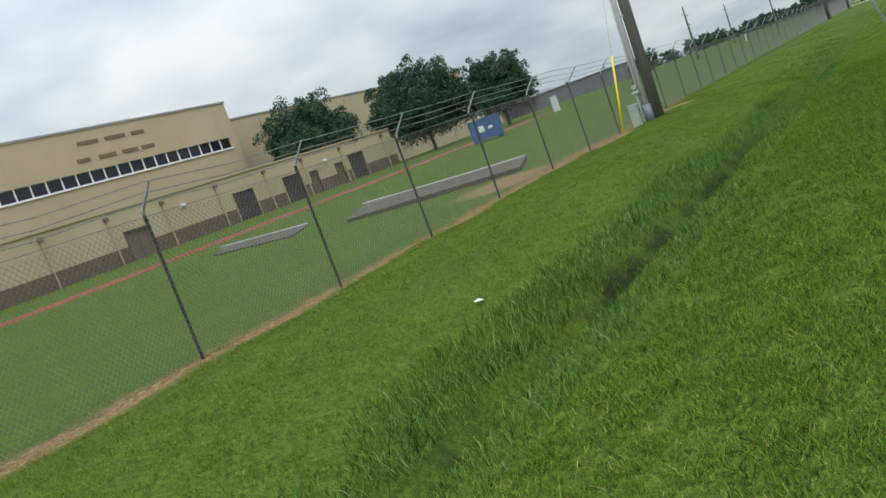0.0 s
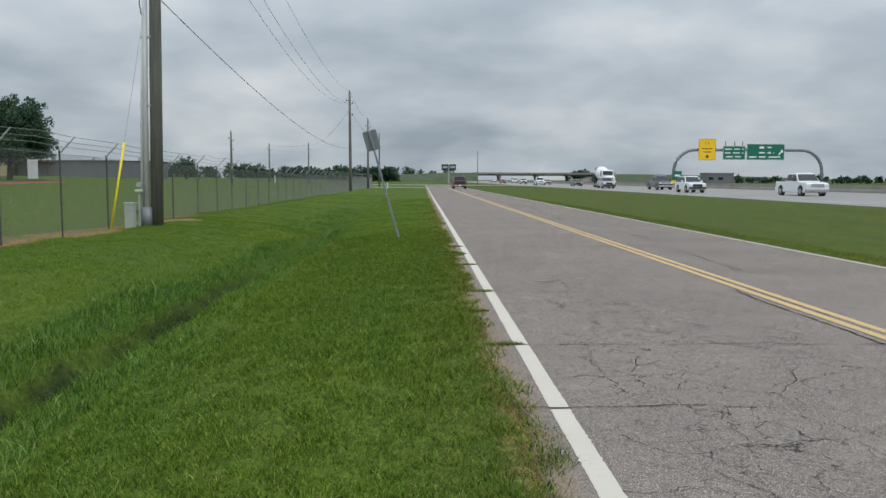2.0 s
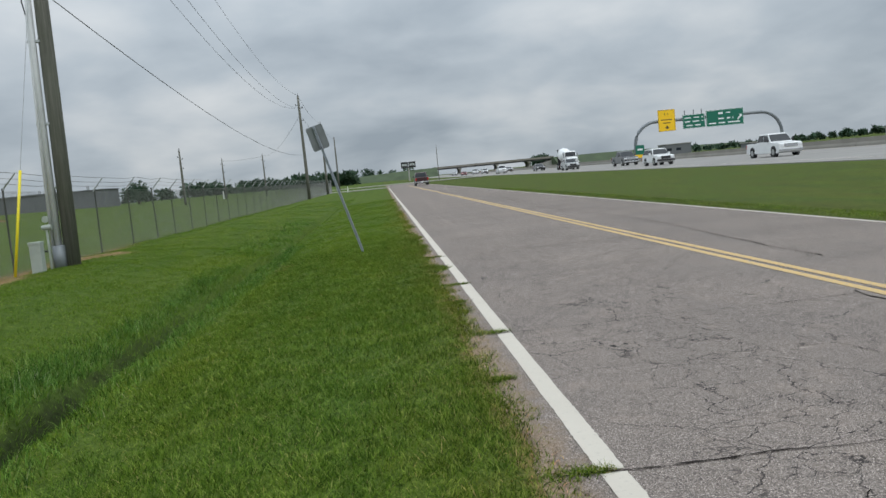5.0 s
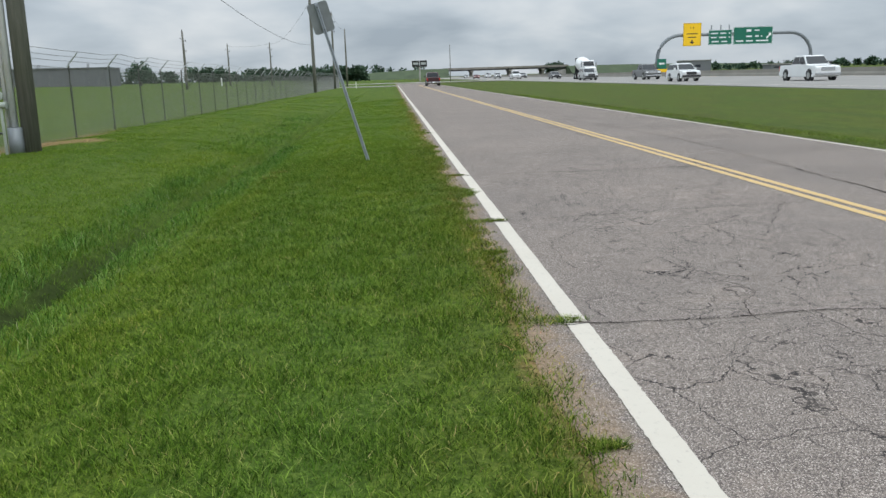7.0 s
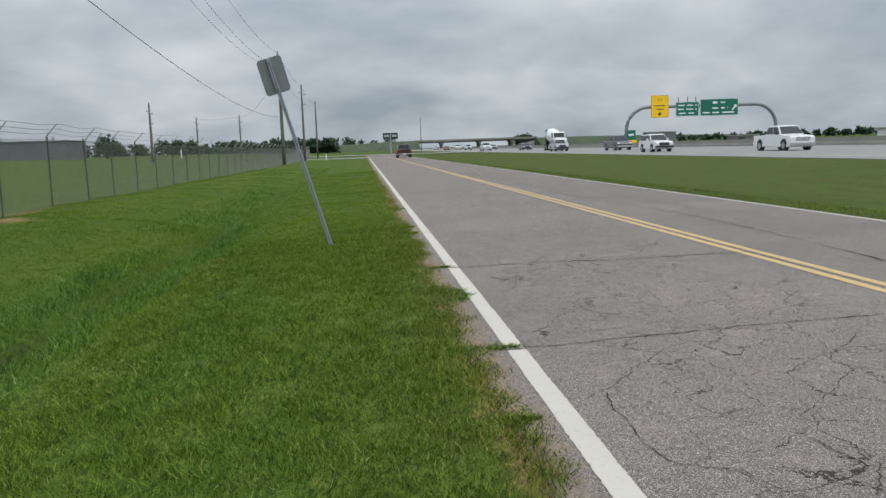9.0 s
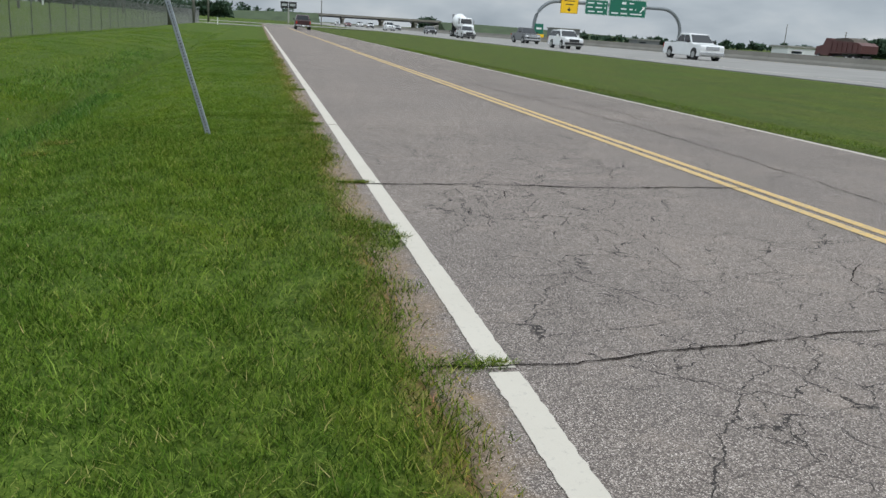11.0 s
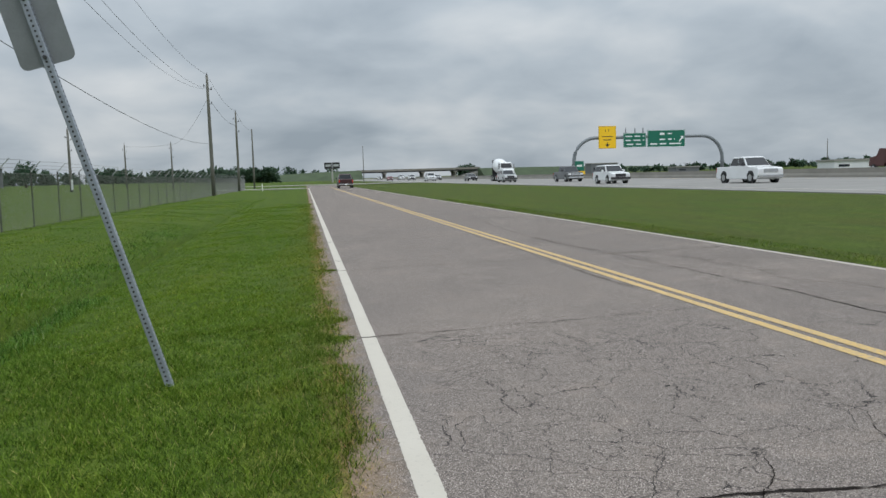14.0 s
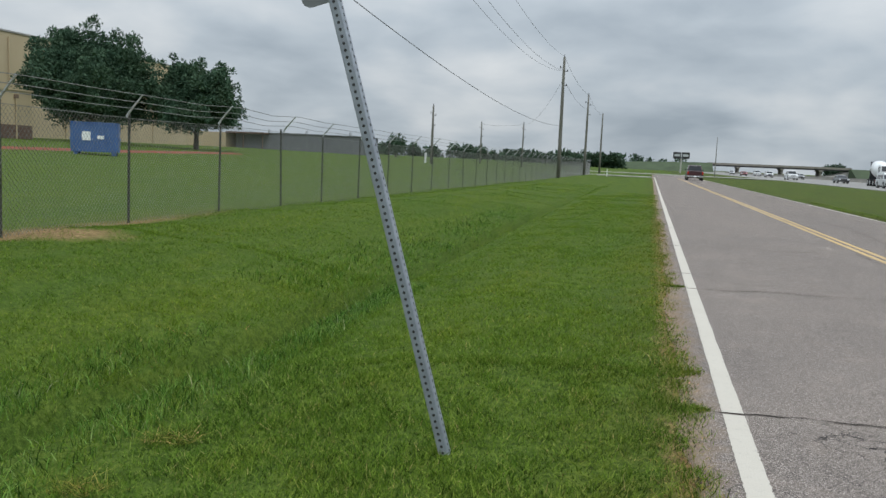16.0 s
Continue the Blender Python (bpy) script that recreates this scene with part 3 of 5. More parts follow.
stuff("ditch_grass", "long blue-green grass leaning over the ditch", "grass", [
    blade_field(40000, -5.10, -4.20, 0.0, 27.0, 0.07, 0.17, 0.0065, lambda x, y: np.clip(np.abs(x + 4.45) / 0.62 - 0.1 + 0.3 * np.sin(0.8 * y) + np.clip((y - 12) / 16, 0, 0.7), 0, 1), 1.5, lambda x, y: np.interp(y, [0, 12, 27], [1.15, 1.0, 0.6])),
    blade_field(16000, -3.64, -3.10, 0.0, 27.0, 0.04, 0.11, 0.006, None, 1.6),
    blade_field(9000, -5.5, -4.1, 26.0, 50.0, 0.05, 0.11, 0.012, lambda x, y: np.clip(np.abs(x + 4.7) / 0.9 - 0.1, 0, 1), 1.3, None, (28, 50)),
], DITCH_BLADES)
# dry stems and clippings
stuff("dry_clippings", "scattered pale dry grass clippings", "grass clippings", [
    blade_field(260, x - 0.13, x + 0.13, y - 0.07, y + 0.07, 0.02, 0.05, 0.005, None, 4.5) for x, y in ((-2.9, 20.28), (-2.89, 20.96))
] + [
    blade_field(60, x - 0.28, x + 0.28, y - 0.03, y + 0.03, 0.015, 0.03, 0.008, None, 5.0) for x, y in ((-4.47, 22.84), (-4.54, 23.7), (-6.87, 28.67), (-4.6, 28.47), (-5.6, 14.0))
] + [blade_field(500, -9.0, -0.6, 1.0, 26.0, 0.02, 0.05, 0.005, None, 3.5), blade_field(30000, -0.46, -0.15, 1.0, 40.0, 0.006, 0.026, 0.004, None, 2.8)], STRAW)

# ---------------------------------------------------------------- frontage road
ROAD_Y0, ROAD_Y1 = -30.0, 188.0


def road_edge(y):
    return -0.30 - 0.07 * math.sin(1.3 * y) * math.sin(0.47 * y + 2) - 0.03 * math.sin(4.7 * y) + 0.03 * noise.noise((0, y * 2.3, 3))


road = tagged(new("road"), "two-lane cracked grey asphalt frontage road", "road", kind="structure")
rv, rf = [], []
ry = list(np.arange(-6, 60, 0.15)) + list(np.arange(60, 189, 2.0))
ry = [ROAD_Y0] + ry
for y in ry:
    e = road_edge(y)
    rv += [(e - 0.02, y, -0.10), (e, y, -0.006), (e + 0.06, y, 0.0), (6.66, y, 0.0), (6.74 + 0.05 * math.sin(2.1 * y), y, -0.09)]
for i in range(len(ry) - 1):
    for k in range(4):
        rf.append((5 * i + k, 5 * i + k + 1, 5 * i + k + 6, 5 * i + k + 5))
surface = new("asphalt_surface", raw_mesh("asphalt_surface", rv, rf, ASPHALT))
surface.parent = road

JOINTS = [1.3, 4.75, 6.57, 8.46, 11.67, 14.79, 18.34, 22.08, 27.03, 28.4, 32.3, 36.9, 43.8, 50.6, 60.0, 70.0, 82.0]


def painted(name, x, half, y0, y1, label, material, breaks=(), rag=0.006):
    """A painted line, split where a joint crosses it, with slightly ragged edges."""
    stops = [y0] + [j for j in breaks if y0 < j < y1] + [y1]
    for a, b in zip(stops, stops[1:]):
        g = 0.018 if breaks else 0.0
        n = max(2, int((b - a) / (0.03 if a < 30 and breaks else 0.12 if a < 45 else 1.5)))
        v, f = [], []
        for i in range(n + 1):
            y = a + g + (b - a - 2 * g) * i / n
            wl_, wr_ = [rag * (0.35 * noise.noise((x, y * 2.3, q)) + 0.65 * noise.noise((x, y * 31, q))) for q in (1, 5)]
            v += [(x - half + wl_, y, 0.004), (x + half + wr_, y, 0.004)]
            if i:
                f.append((2 * i - 2, 2 * i - 1, 2 * i + 1, 2 * i))
        o = new(name, raw_mesh(name, v, f, material))
        o.parent = road
        if label:
            o["label"] = label


painted("edge_line", 0.0, 0.06, ROAD_Y0, 140, "white painted edge line", WHITE_LINE, JOINTS, 0.014)
painted("far_edge_line", 6.56, 0.042, ROAD_Y0, 140, "white painted far edge line", WHITE_LINE)
painted("centre_line", 3.255, 0.05, ROAD_Y0, 140, "yellow painted centre line", YELLOW_LINE)
painted("centre_line", 3.435, 0.05, ROAD_Y0, 140, "yellow painted centre line", YELLOW_LINE)


def crack_line(pts, width, seed, step=0.07):
    """A thin wandering crack lying on the road."""
    v, f = [], []
    prev = None
    for (xa, ya), (xb, yb) in zip(pts, pts[1:]):
        d = math.hypot(xb - xa, yb - ya)
        n = max(2, int(d / step))
        nx, ny = -(yb - ya) / d, (xb - xa) / d
        for i in range(n + (1 if (xb, yb) == pts[-1] else 0)):
            t = i / n
            x, y = xa + (xb - xa) * t, ya + (yb - ya) * t
            o = 0.05 * noise.noise((x * 1.4, y * 1.4, seed)) + 0.022 * noise.noise((x * 6, y * 6, seed)) + 0.012 * noise.noise((x * 21, y * 21, seed))
            wd = width * max(0.22, 0.70 + 0.8 * noise.noise((x * 3.1, y * 3.1, seed + 9)) + 0.9 * noise.noise((x * 17, y * 17, seed + 4)))
            v += [(x + nx * (o - wd), y + ny * (o - wd), 0.0055), (x + nx * (o + wd), y + ny * (o + wd), 0.0055)]
            k = len(v) // 2
            if k > 1:
                f.append((2 * k - 4, 2 * k - 3, 2 * k - 1, 2 * k - 2))
    o = new("crack", raw_mesh("crack", v, f, CRACK))
    o.parent = road


for k, j in enumerate(JOINTS):
    far = j > 30
    r = random.Random(k)
    end = {6.57: 1.2, 18.34: 3.5, 28.4: 0.35, 36.9: 2.1}.get(j, 6.3 if j == 27.03 else 3.1)
    rise = {18.34: 0.03}.get(j, 0.13 if j > 12 else 0.0)
    pts = [(-0.26, j)] + [(x, j + r.uniform(-0.05, 0.06) + rise * x) for x in np.arange(0.4, end, 0.45)] + [(end, j + rise * end)]
    crack_line(pts, 0.016 if far else 0.012 if j in (18.34, 27.03) else 0.0062, k, 0.03 if not far else 0.3)
# the long seam beside the centre line and the seam in the far lane
crack_line([(3.10 + 0.04 * math.sin(y * 1.1), y) for y in np.arange(3.0, 12.2, 0.8)], 0.011, 61, 0.06)
crack_line([(3.12 + 0.03 * math.sin(y * 0.9), y) for y in np.arange(24.0, 34.0, 1.0)], 0.007, 62, 0.1)
crack_line([(4.30 + 0.22 * math.sin(y * 0.35), y) for y in np.arange(14.0, 42.0, 1.2)], 0.010, 63, 0.12)
# open cracks wandering along the wheel tracks
for k in range(18):
    r = random.Random(100 + k)
    x, y = r.uniform(0.5, 2.4), 5.0 + 0.92 * k
    a = math.pi / 2 + r.uniform(-0.9, 0.9)
    pts = [(x, y)]
    for _ in range(r.randint(4, 8)):
        a = math.pi / 2 + 0.75 * (a - math.pi / 2) + r.uniform(-0.75, 0.75)
        x, y = min(2.9, max(0.25, x + 0.24 * math.cos(a))), min(21.9, y + 0.24 * math.sin(a))
        pts.append((x, y))
    crack_line(pts, 0.0028, 40 + k, 0.025)
for k in range(8):
    r = random.Random(300 + k)
    x, y = r.uniform(4.0, 6.2), r.uniform(12, 45)
    pts = [(x, y)]
    for _ in range(6):
        x, y = min(6.4, max(3.7, x + r.uniform(-0.3, 0.3))), y + r.uniform(0.5, 1.2)
        pts.append((x, y))
    crack_line(pts, 0.006, 80 + k, 0.15)

# grass that has crept over the edge line at the joints
tufts = []
for k, (j, reach, r0) in enumerate([(8.48, 0.05, 0.20), (11.72, 0.08, 0.22), (14.85, 0.08, 0.20), (16.72, 0.02, 0.62), (16.95, -0.02, 0.5), (16.55, -0.05, 0.6), (18.40, 0.02, 0.12), (10.2, -0.12, 0.16), (13.5, -0.10, 0.2), (4.75, 0.08, 0.2), (22.1, -0.10, 0.16), (27.1, -0.05, 0.2)]):
    m = 620
    t = rng.uniform(0, 1, m)
    x = -0.40 + (reach + 0.40 - 0.05) * np.sqrt(t) + rng.normal(0, 0.02, m)
    y = j + rng.normal(0, r0 * 0.25, m) * (1.25 - t)
    h = rng.uniform(0.010, 0.034, m)
    a = rng.uniform(0, 6.28, m)
    wv = np.stack([np.cos(a), np.sin(a), 0 * a], 1) * 0.0028
    base = np.stack([x, y, np.full(m, -0.002)], 1)
    tip = base + np.stack([rng.normal(0, 0.03, m), rng.normal(0, 0.03, m), h], 1)
    v = np.stack([base - wv, base + wv, tip], 1).reshape(-1, 3)
    tufts.append((v, np.arange(3 * m).reshape(-1, 3)))
stuff("edge_grass", "low grass creeping over the road joints", "grass", tufts, BLADES)

# ---------------------------------------------------------------- side street and highway


def flat(name, outline, z0, z1, material, label, category):
    ob = part(name, slab(new_bm(), outline, z0, z1, "z"), material)
    return tagged(ob, label, category, kind="structure")


flat("road_side_near", [(-90, 139), (-9, 133), (-0.4, 131), (-0.4, 135), (-9, 138), (-90, 146)], 0.02, 0.12, CONCRETE, "pale concrete side street meeting the frontage road", "road")
flat("road_side_far", [(-120, 214), (0, 190), (24, 178), (24, 188), (0, 199), (-120, 224)], 0.02, 0.13, CONCRETE, "pale concrete cross street leading to the highway", "road")
highway = new_bm()
hx = [23.2, 26.0, 45, 80]
hz = [0.03, 0.10, 0.16, 0.05]
for a, b, za, zb in zip(hx, hx[1:], hz, hz[1:]):
    q = [highway.verts.new(p) for p in ((a, -400, za), (b, -400, zb), (b, 1200, zb), (a, 1200, za))]
    highway.faces.new(q)
q = [highway.verts.new(p) for p in ((23.2, -400, -0.3), (23.2, -400, 0.03), (23.2, 1200, 0.03), (23.2, 1200, -0.3))]
highway.faces.new(q)
hob = part("road_highway", highway, HWY)
tagged(hob, "wide pale grey concrete highway carriageway", "highway", kind="structure")
for x, mat, lab in ((25.0, WHITE_LINE, "white shoulder line"), (42.5, YELLOW_LINE, "yellow median line")):
    lb = new_bm()
    zz = float(np.interp(x, hx, hz)) + 0.005
    lb.faces.new([lb.verts.new(p) for p in ((x - 0.08, -100, zz), (x + 0.08, -100, zz), (x + 0.08, 600, zz), (x - 0.08, 600, zz))])
    part("shoulder_line", lb, mat, hob, lab)
barrier = new_bm()
for y in range(-60, 560, 20):
    slab(barrier, [(44.7, 0.12), (44.75, 0.35), (44.88, 0.55), (44.93, 0.95), (45.07, 0.95), (45.12, 0.55), (45.25, 0.35), (45.3, 0.12)], y + 0.02, y + 19.98, "y")
tagged(part("highway_barrier", barrier, BARRIER), "grey concrete median barrier along the highway", "barrier", kind="structure")

# ---------------------------------------------------------------- chain-link fence
FENCE_TOP = 2.02
fence = thing("chain_link_fence", "tall galvanised chain-link fence topped with barbed wire", "fence")


def fence_base(y):
    return float(ground_z(np.array([FENCE_X]), np.array([y]))[0])


def fence_drop(y):
    return float(np.interp(y, [20, 30, 60], [0.0, 0.16, 0.26]))


post_ys = [-9.0, -6.0, -3.0, 0.1, 3.15, 6.08, 9.1, 12.05, 15.1, 18.3, 21.1, 23.9, 26.75, 29.63, 32.69, 35.66] + [round(38.2 + 2.9 * i, 2) for i in range(35)]
bm = tube(new_bm(), [(0, 0, -0.15), (0, 0, FENCE_TOP)], 0.023, 8)
tube(bm, [(0, 0, FENCE_TOP - 0.01), (0, 0, FENCE_TOP + 0.035)], [0.033, 0.018], 8)
first_post = part("post", bm, POST_STEEL, fence, "dark weathered steel post")
bm = tube(new_bm(), [(0, 0, FENCE_TOP - 0.02), (0.05, 0, FENCE_TOP + 0.06), (0.33, 0, FENCE_TOP + 0.36)], [0.026, 0.022, 0.015], 6)
first_arm = part("barbed_wire_arm", bm, GALV, fence, "pale galvanised angled arm")
for k, y in enumerate(post_ys):
    r = random.Random(k)
    for src in (first_post, first_arm):
        o = src if k == 0 else src.copy()
        if k:
            scene.collection.objects.link(o)
        o.matrix_basis = pose(FENCE_X, y, fence_base(y) - fence_drop(y), r.uniform(-0.6, 0.6), r.uniform(-0.8, 0.8), r.uniform(-6, 6))
for k, (dx, dz) in enumerate(((0.10, 0.12), (0.20, 0.23), (0.32, 0.35))):
    pts = []
    for y in np.arange(-9, 138.1, 1.5):
        sag = 0.02 * math.sin(math.pi * ((y + 9) % 3.0) / 3.0)
        pts.append((FENCE_X + dx, y, fence_base(y) - fence_drop(y) + FENCE_TOP + dz - sag))
    bm = tube(new_bm(), pts, 0.006, 4)
    for i in range(320):
        y = -8 + 0.16 * i
        z = np.interp(y, [p[1] for p in pts], [p[2] for p in pts])
        a = i * 1.3
        c, s_ = math.cos(a) * 0.02, math.sin(a) * 0.02
        q = [bm.verts.new((FENCE_X + dx + c, y - 0.003, z + s_)), bm.verts.new((FENCE_X + dx - c, y + 0.003, z - s_)), bm.verts.new((FENCE_X + dx - c, y + 0.012, z - s_)), bm.verts.new((FENCE_X + dx + c, y + 0.006, z + s_))]
        bm.faces.new(q)
    part("barbed_wire", bm, WIRE, fence)
# woven fabric: two families of slanting wires
lv, lf = [], []
pitch, hgt = 0.078, FENCE_TOP - 0.10
for i in range(int(147 / pitch)):
    y = -9 + i * pitch
    r0 = 0.0022 if y < 40 else 0.0020
    for sgn in (1, -1):
        ya = y if sgn > 0 else y + hgt * 0.85
        yb = y + hgt * 0.85 if sgn > 0 else y
        za = fence_base(ya) + 0.05 - fence_drop(ya)
        zb = fence_base(yb) + 0.05 + hgt - fence_drop(yb)
        k = len(lv)
        xo = FENCE_X + 0.045 + 0.003 * sgn
        for (yy, zz) in ((ya, za), (yb, zb)):
            lv += [(xo - r0, yy - r0, zz), (xo + r0, yy - r0, zz), (xo, yy + r0 * 1.4, zz)]
        lf += [(k, k + 1, k + 4, k + 3), (k + 1, k + 2, k + 5, k + 4), (k + 2, k, k + 3, k + 5)]
fabric = new("chain_link_mesh", raw_mesh("chain_link_mesh", lv, lf, WIRE))
fabric.parent = fence
tagged(fabric, "woven diamond wire mesh", kind="stuff")
bm = tube(new_bm(), [(FENCE_X + 0.045, y, fence_base(y) + FENCE_TOP - 0.05 - fence_drop(y)) for y in np.arange(-9, 138, 3.0)], 0.005, 4)
part("tension_wire", bm, WIRE, fence)

# ---------------------------------------------------------------- utility poles and cables


def utility_pole(x, y, z0, height, r0, r1, lean=0.0, hardware=True, label="tall weathered wooden utility pole"):
    p = thing("utility_pole", label, "utility pole", (x, y, z0), "roadside utility poles")
    bm = tube(new_bm(), [(0, 0, -0.3), (lean * 0.3, 0, height * 0.3), (lean * 0.7, 0, height * 0.7), (lean, 0, height)], [r0 * 1.04, r0, (r0 + r1) / 2, r1], 14)
    part("pole_shaft", bm, WOOD, p, smooth=True)
    if hardware:
        for dz, sx in ((0.02, 0.0), (-1.0, -0.32), (-1.3, 0.34), (-2.6, 0.30)):
            b2 = new_bm()
            if sx:
                tube(b2, [(lean, 0, height + dz), (lean + sx, 0, height + dz + 0.06)], 0.025, 6)
            tube(b2, [(lean + sx, 0, height + dz), (lean + sx, 0, height + dz + 0.22)], [0.05, 0.035], 8)
            part("insulator", b2, PLASTIC, p, "dark porcelain insulator")
    return p


pole_a = utility_pole(-8.03, 23.83, 0.10, 13.2, 0.160, 0.105, 0.22)
for dx, dy, r, top, lab in ((-0.235, -0.10, 0.068, 7.3, "pale grey plastic conduit"), (-0.38, -0.05, 0.042, 5.6, "grey steel conduit")):
    b2 = tube(new_bm(), [(dx, dy, -0.2), (dx * 0.86 + 0.02, dy, top * 0.55), (dx * 0.75 + 0.06, dy, top)], r, 10)
    c = part("conduit", b2, PVC, pole_a, lab, smooth=True)
    for h in (3.2, 5.0):
        k = h / top
        cx = dx + (dx * 0.75 + 0.06 - dx) * k
        part("conduit_strap", box(new_bm(), cx - r - 0.012, 0.0, dy - 0.03, dy + 0.05, h, h + 0.05), GALV, pole_a)
b2 = tube(new_bm(), [(-0.24, -0.05, 5.55), (-0.30, -0.05, 5.9), (-0.27, -0.05, 6.3), (-0.10, -0.08, 6.75)], 0.014, 6)
part("service_drop", b2, CABLE, pole_a)

pole_b = utility_pole(-8.9, 93.0, 0.05, 11.05, 0.17, 0.11, -0.05)
pole_c = utility_pole(-9.0, 124.0, 0.05, 10.3, 0.16, 0.10)
pole_d = utility_pole(-9.0, 156.0, 0.05, 10.0, 0.16, 0.10, hardware=False)
utility_pole(-28.1, 118.2, 0.5, 7.6, 0.17, 0.11)
utility_pole(-31.7, 166.0, 0.6, 7.8, 0.15, 0.10)
utility_pole(-23.8, 166.0, 0.5, 8.0, 0.15, 0.10)
utility_pole(13.5, 210.7, 0.0, 8.9, 0.10, 0.06, hardware=False, label="slim bare roadside pole")


def cable(a, b, sag, r, label="thin black overhead power cable"):
    a, b = Vector(a), Vector(b)
    pts = [a.lerp(b, i / 24) - Vector((0, 0, sag * 4 * (i / 24) * (1 - i / 24))) for i in range(25)]
    o = part("overhead_cable", tube(new_bm(), pts, r, 5), CABLE)
    return tagged(o, label, "cable", "overhead cables")


cable((-7.80, 23.83, 6.12), (-8.9, 93.0, 4.9), 1.15, 0.012, "thick black overhead communication cable")
cable((-8.10, 23.83, 10.5), (-9.24, 93.0, 9.9), 2.0, 0.009)
cable((-7.45, 23.83, 10.4), (-8.56, 93.0, 9.85), 1.95, 0.009)
cable((-7.76, 23.83, 13.3), (-8.95, 93.0, 11.2), 1.9, 0.009)
cable((-8.95, 93.0, 11.2), (-9.0, 124.0, 10.4), 0.6, 0.012)
cable((-8.6, 93.0, 8.6), (-9.0, 124.0, 8.6), 0.5, 0.014)
cable((-9.0, 124.0, 10.4), (-9.0, 156.0, 9.8), 0.6, 0.012)
cable((-8.9, 93.0, 9.2), (-23.8, 166.0, 8.3), 1.2, 0.012)
cable((-23.8, 166.0, 8.3), (-31.7, 166.0, 8.1), 0.3, 0.014)
cable((-8.10, 23.83, 10.5), (-8.0, -45.0, 10.5), 2.0, 0.009)
cable((-7.45, 23.83, 10.4), (-7.4, -45.0, 10.4), 2.0, 0.009)

guy = thing("guy_wire", "guy wire with a bright yellow plastic marker sleeve", "guy wire", (-8.93, 22.9, 0.03))
g0, g1 = Vector((0, 0, -0.05)), Vector((1.02, 0.85, 7.4))
part("steel_strand", tube(new_bm(), [g0, g1], 0.006, 5), GALV, guy)
gd = g1 - g0
part("marker_sleeve", tube(new_bm(), [g0 + gd * 0.01, g0 + gd * 0.15, g0 + gd * 0.315], 0.030, 10), YELLOW_PLASTIC, guy, "bright yellow plastic sleeve", True)

pedestal = thing("cable_pedestal", "grey-green metal utility pedestal beside the pole", "utility box", (-8.5, 23.15, 0.06))
part("housing", box(new_bm(), -0.12, 0.12, -0.10, 0.10, -0.1, 0.66, 0.012), PEDESTAL, pedestal)
part("cap", box(new_bm(), -0.135, 0.135, -0.115, 0.115, 0.64, 0.70, 0.015), PEDESTAL, pedestal)
valve = thing("pipe_riser", "grey pipe riser with valve behind the pedestal", "pipe valve", (-8.42, 23.62, 0.06))
part("riser", tube(new_bm(), [(0, 0, -0.1), (0, 0, 0.95)], 0.03, 8), PEDESTAL, valve)
part("valve_body", tube(new_bm(), [(-0.10, 0, 0.98), (0.12, 0, 0.98)], [0.05, 0.07], 10), PEDESTAL, valve)
part("handwheel", tube(new_bm(), [(0, -0.02, 1.16), (0, 0.02, 1.16)], 0.075, 12), PEDESTAL, valve)
part("side_pipe", tube(new_bm(), [(-0.32, 0, 0.45), (0, 0, 0.45)], 0.022, 8), PLASTIC, valve)
part("drum", tube(new_bm(), [(0.18, 0.05, -0.1), (0.18, 0.05, 0.55)], 0.14, 14), GANTRY, valve, smooth=True)


def fence_sign(y, z0, z1, wide):
    t = thing("fence_sign", "small blank white sign wired to the chain-link fence", "sign", (FENCE_X + 0.075, y, z0), "signs on the fence")
    part("sign_board", box(new_bm(), -0.004, 0.004, -wide / 2, wide / 2, 0, z1 - z0, 0.002), PVC, t)
    for dy in (-wide / 2 + 0.03, wide / 2 - 0.03):
        part("wire_tie", tube(new_bm(), [(-0.03, dy, z1 - z0 - 0.04), (0.01, dy, z1 - z0 - 0.04)], 0.004, 5), WIRE, t)


fence_sign(19.6, 1.37, 1.78, 0.46)
fence_sign(48.46, 1.18, 1.58, 0.28)

# ---------------------------------------------------------------- leaning road sign seen from behind
sign = thing("road_sign", "bent road sign seen from behind on a perforated post", "road sign", (-1.35, 20.90, 0.0))
foot, head = Vector((0, 0, -0.15)), Vector((-0.73, -0.15, 2.50))
axis = (head - foot).normalized()
side = Vector((1, 0, 0)) - axis * axis.x
side.normalize()
norm = side.cross(axis)


def along(s_, u, v):
    return foot + axis * s_ + side * u + norm * v


bm = new_bm()
post_len = (head - foot).length
holes = [0.17 + 0.031 * k for k in range(int((post_len - 0.2) / 0.031))]
hw, tk = 0.024, 0.024
outl = [(-hw, tk), (-hw, -tk), (hw, -tk), (hw, tk)]
rings = [[bm.verts.new(along(s_, a, b)) for a, b in outl] for s_ in (0.0, post_len)]
for k in range(4):
    bm.faces.new((rings[0][k], rings[0][(k + 1) % 4], rings[1][(k + 1) % 4], rings[1][k]))
bm.faces.new(rings[1])
bmesh.ops.bevel(bm, geom=list(bm.edges), offset=0.004, segments=1, affect="EDGES")
spost = part("sign_post", bm, SIGN_POST, sign, "perforated galvanised square post")
bm = new_bm()
for s_ in holes:
    for fa in (0, 1):
        for face in (-1, 1):
            c = along(s_, 0, 0) + (norm * (face * (tk + 0.0012)) if fa == 0 else side * (face * (hw + 0.0012)))
            e1, e2 = axis, (side if fa == 0 else norm)
            bm.faces.new([bm.verts.new(c + e1 * 0.0074 * math.cos(q * math.pi / 4) + e2 * 0.0074 * math.sin(q * math.pi / 4)) for q in range(8)])
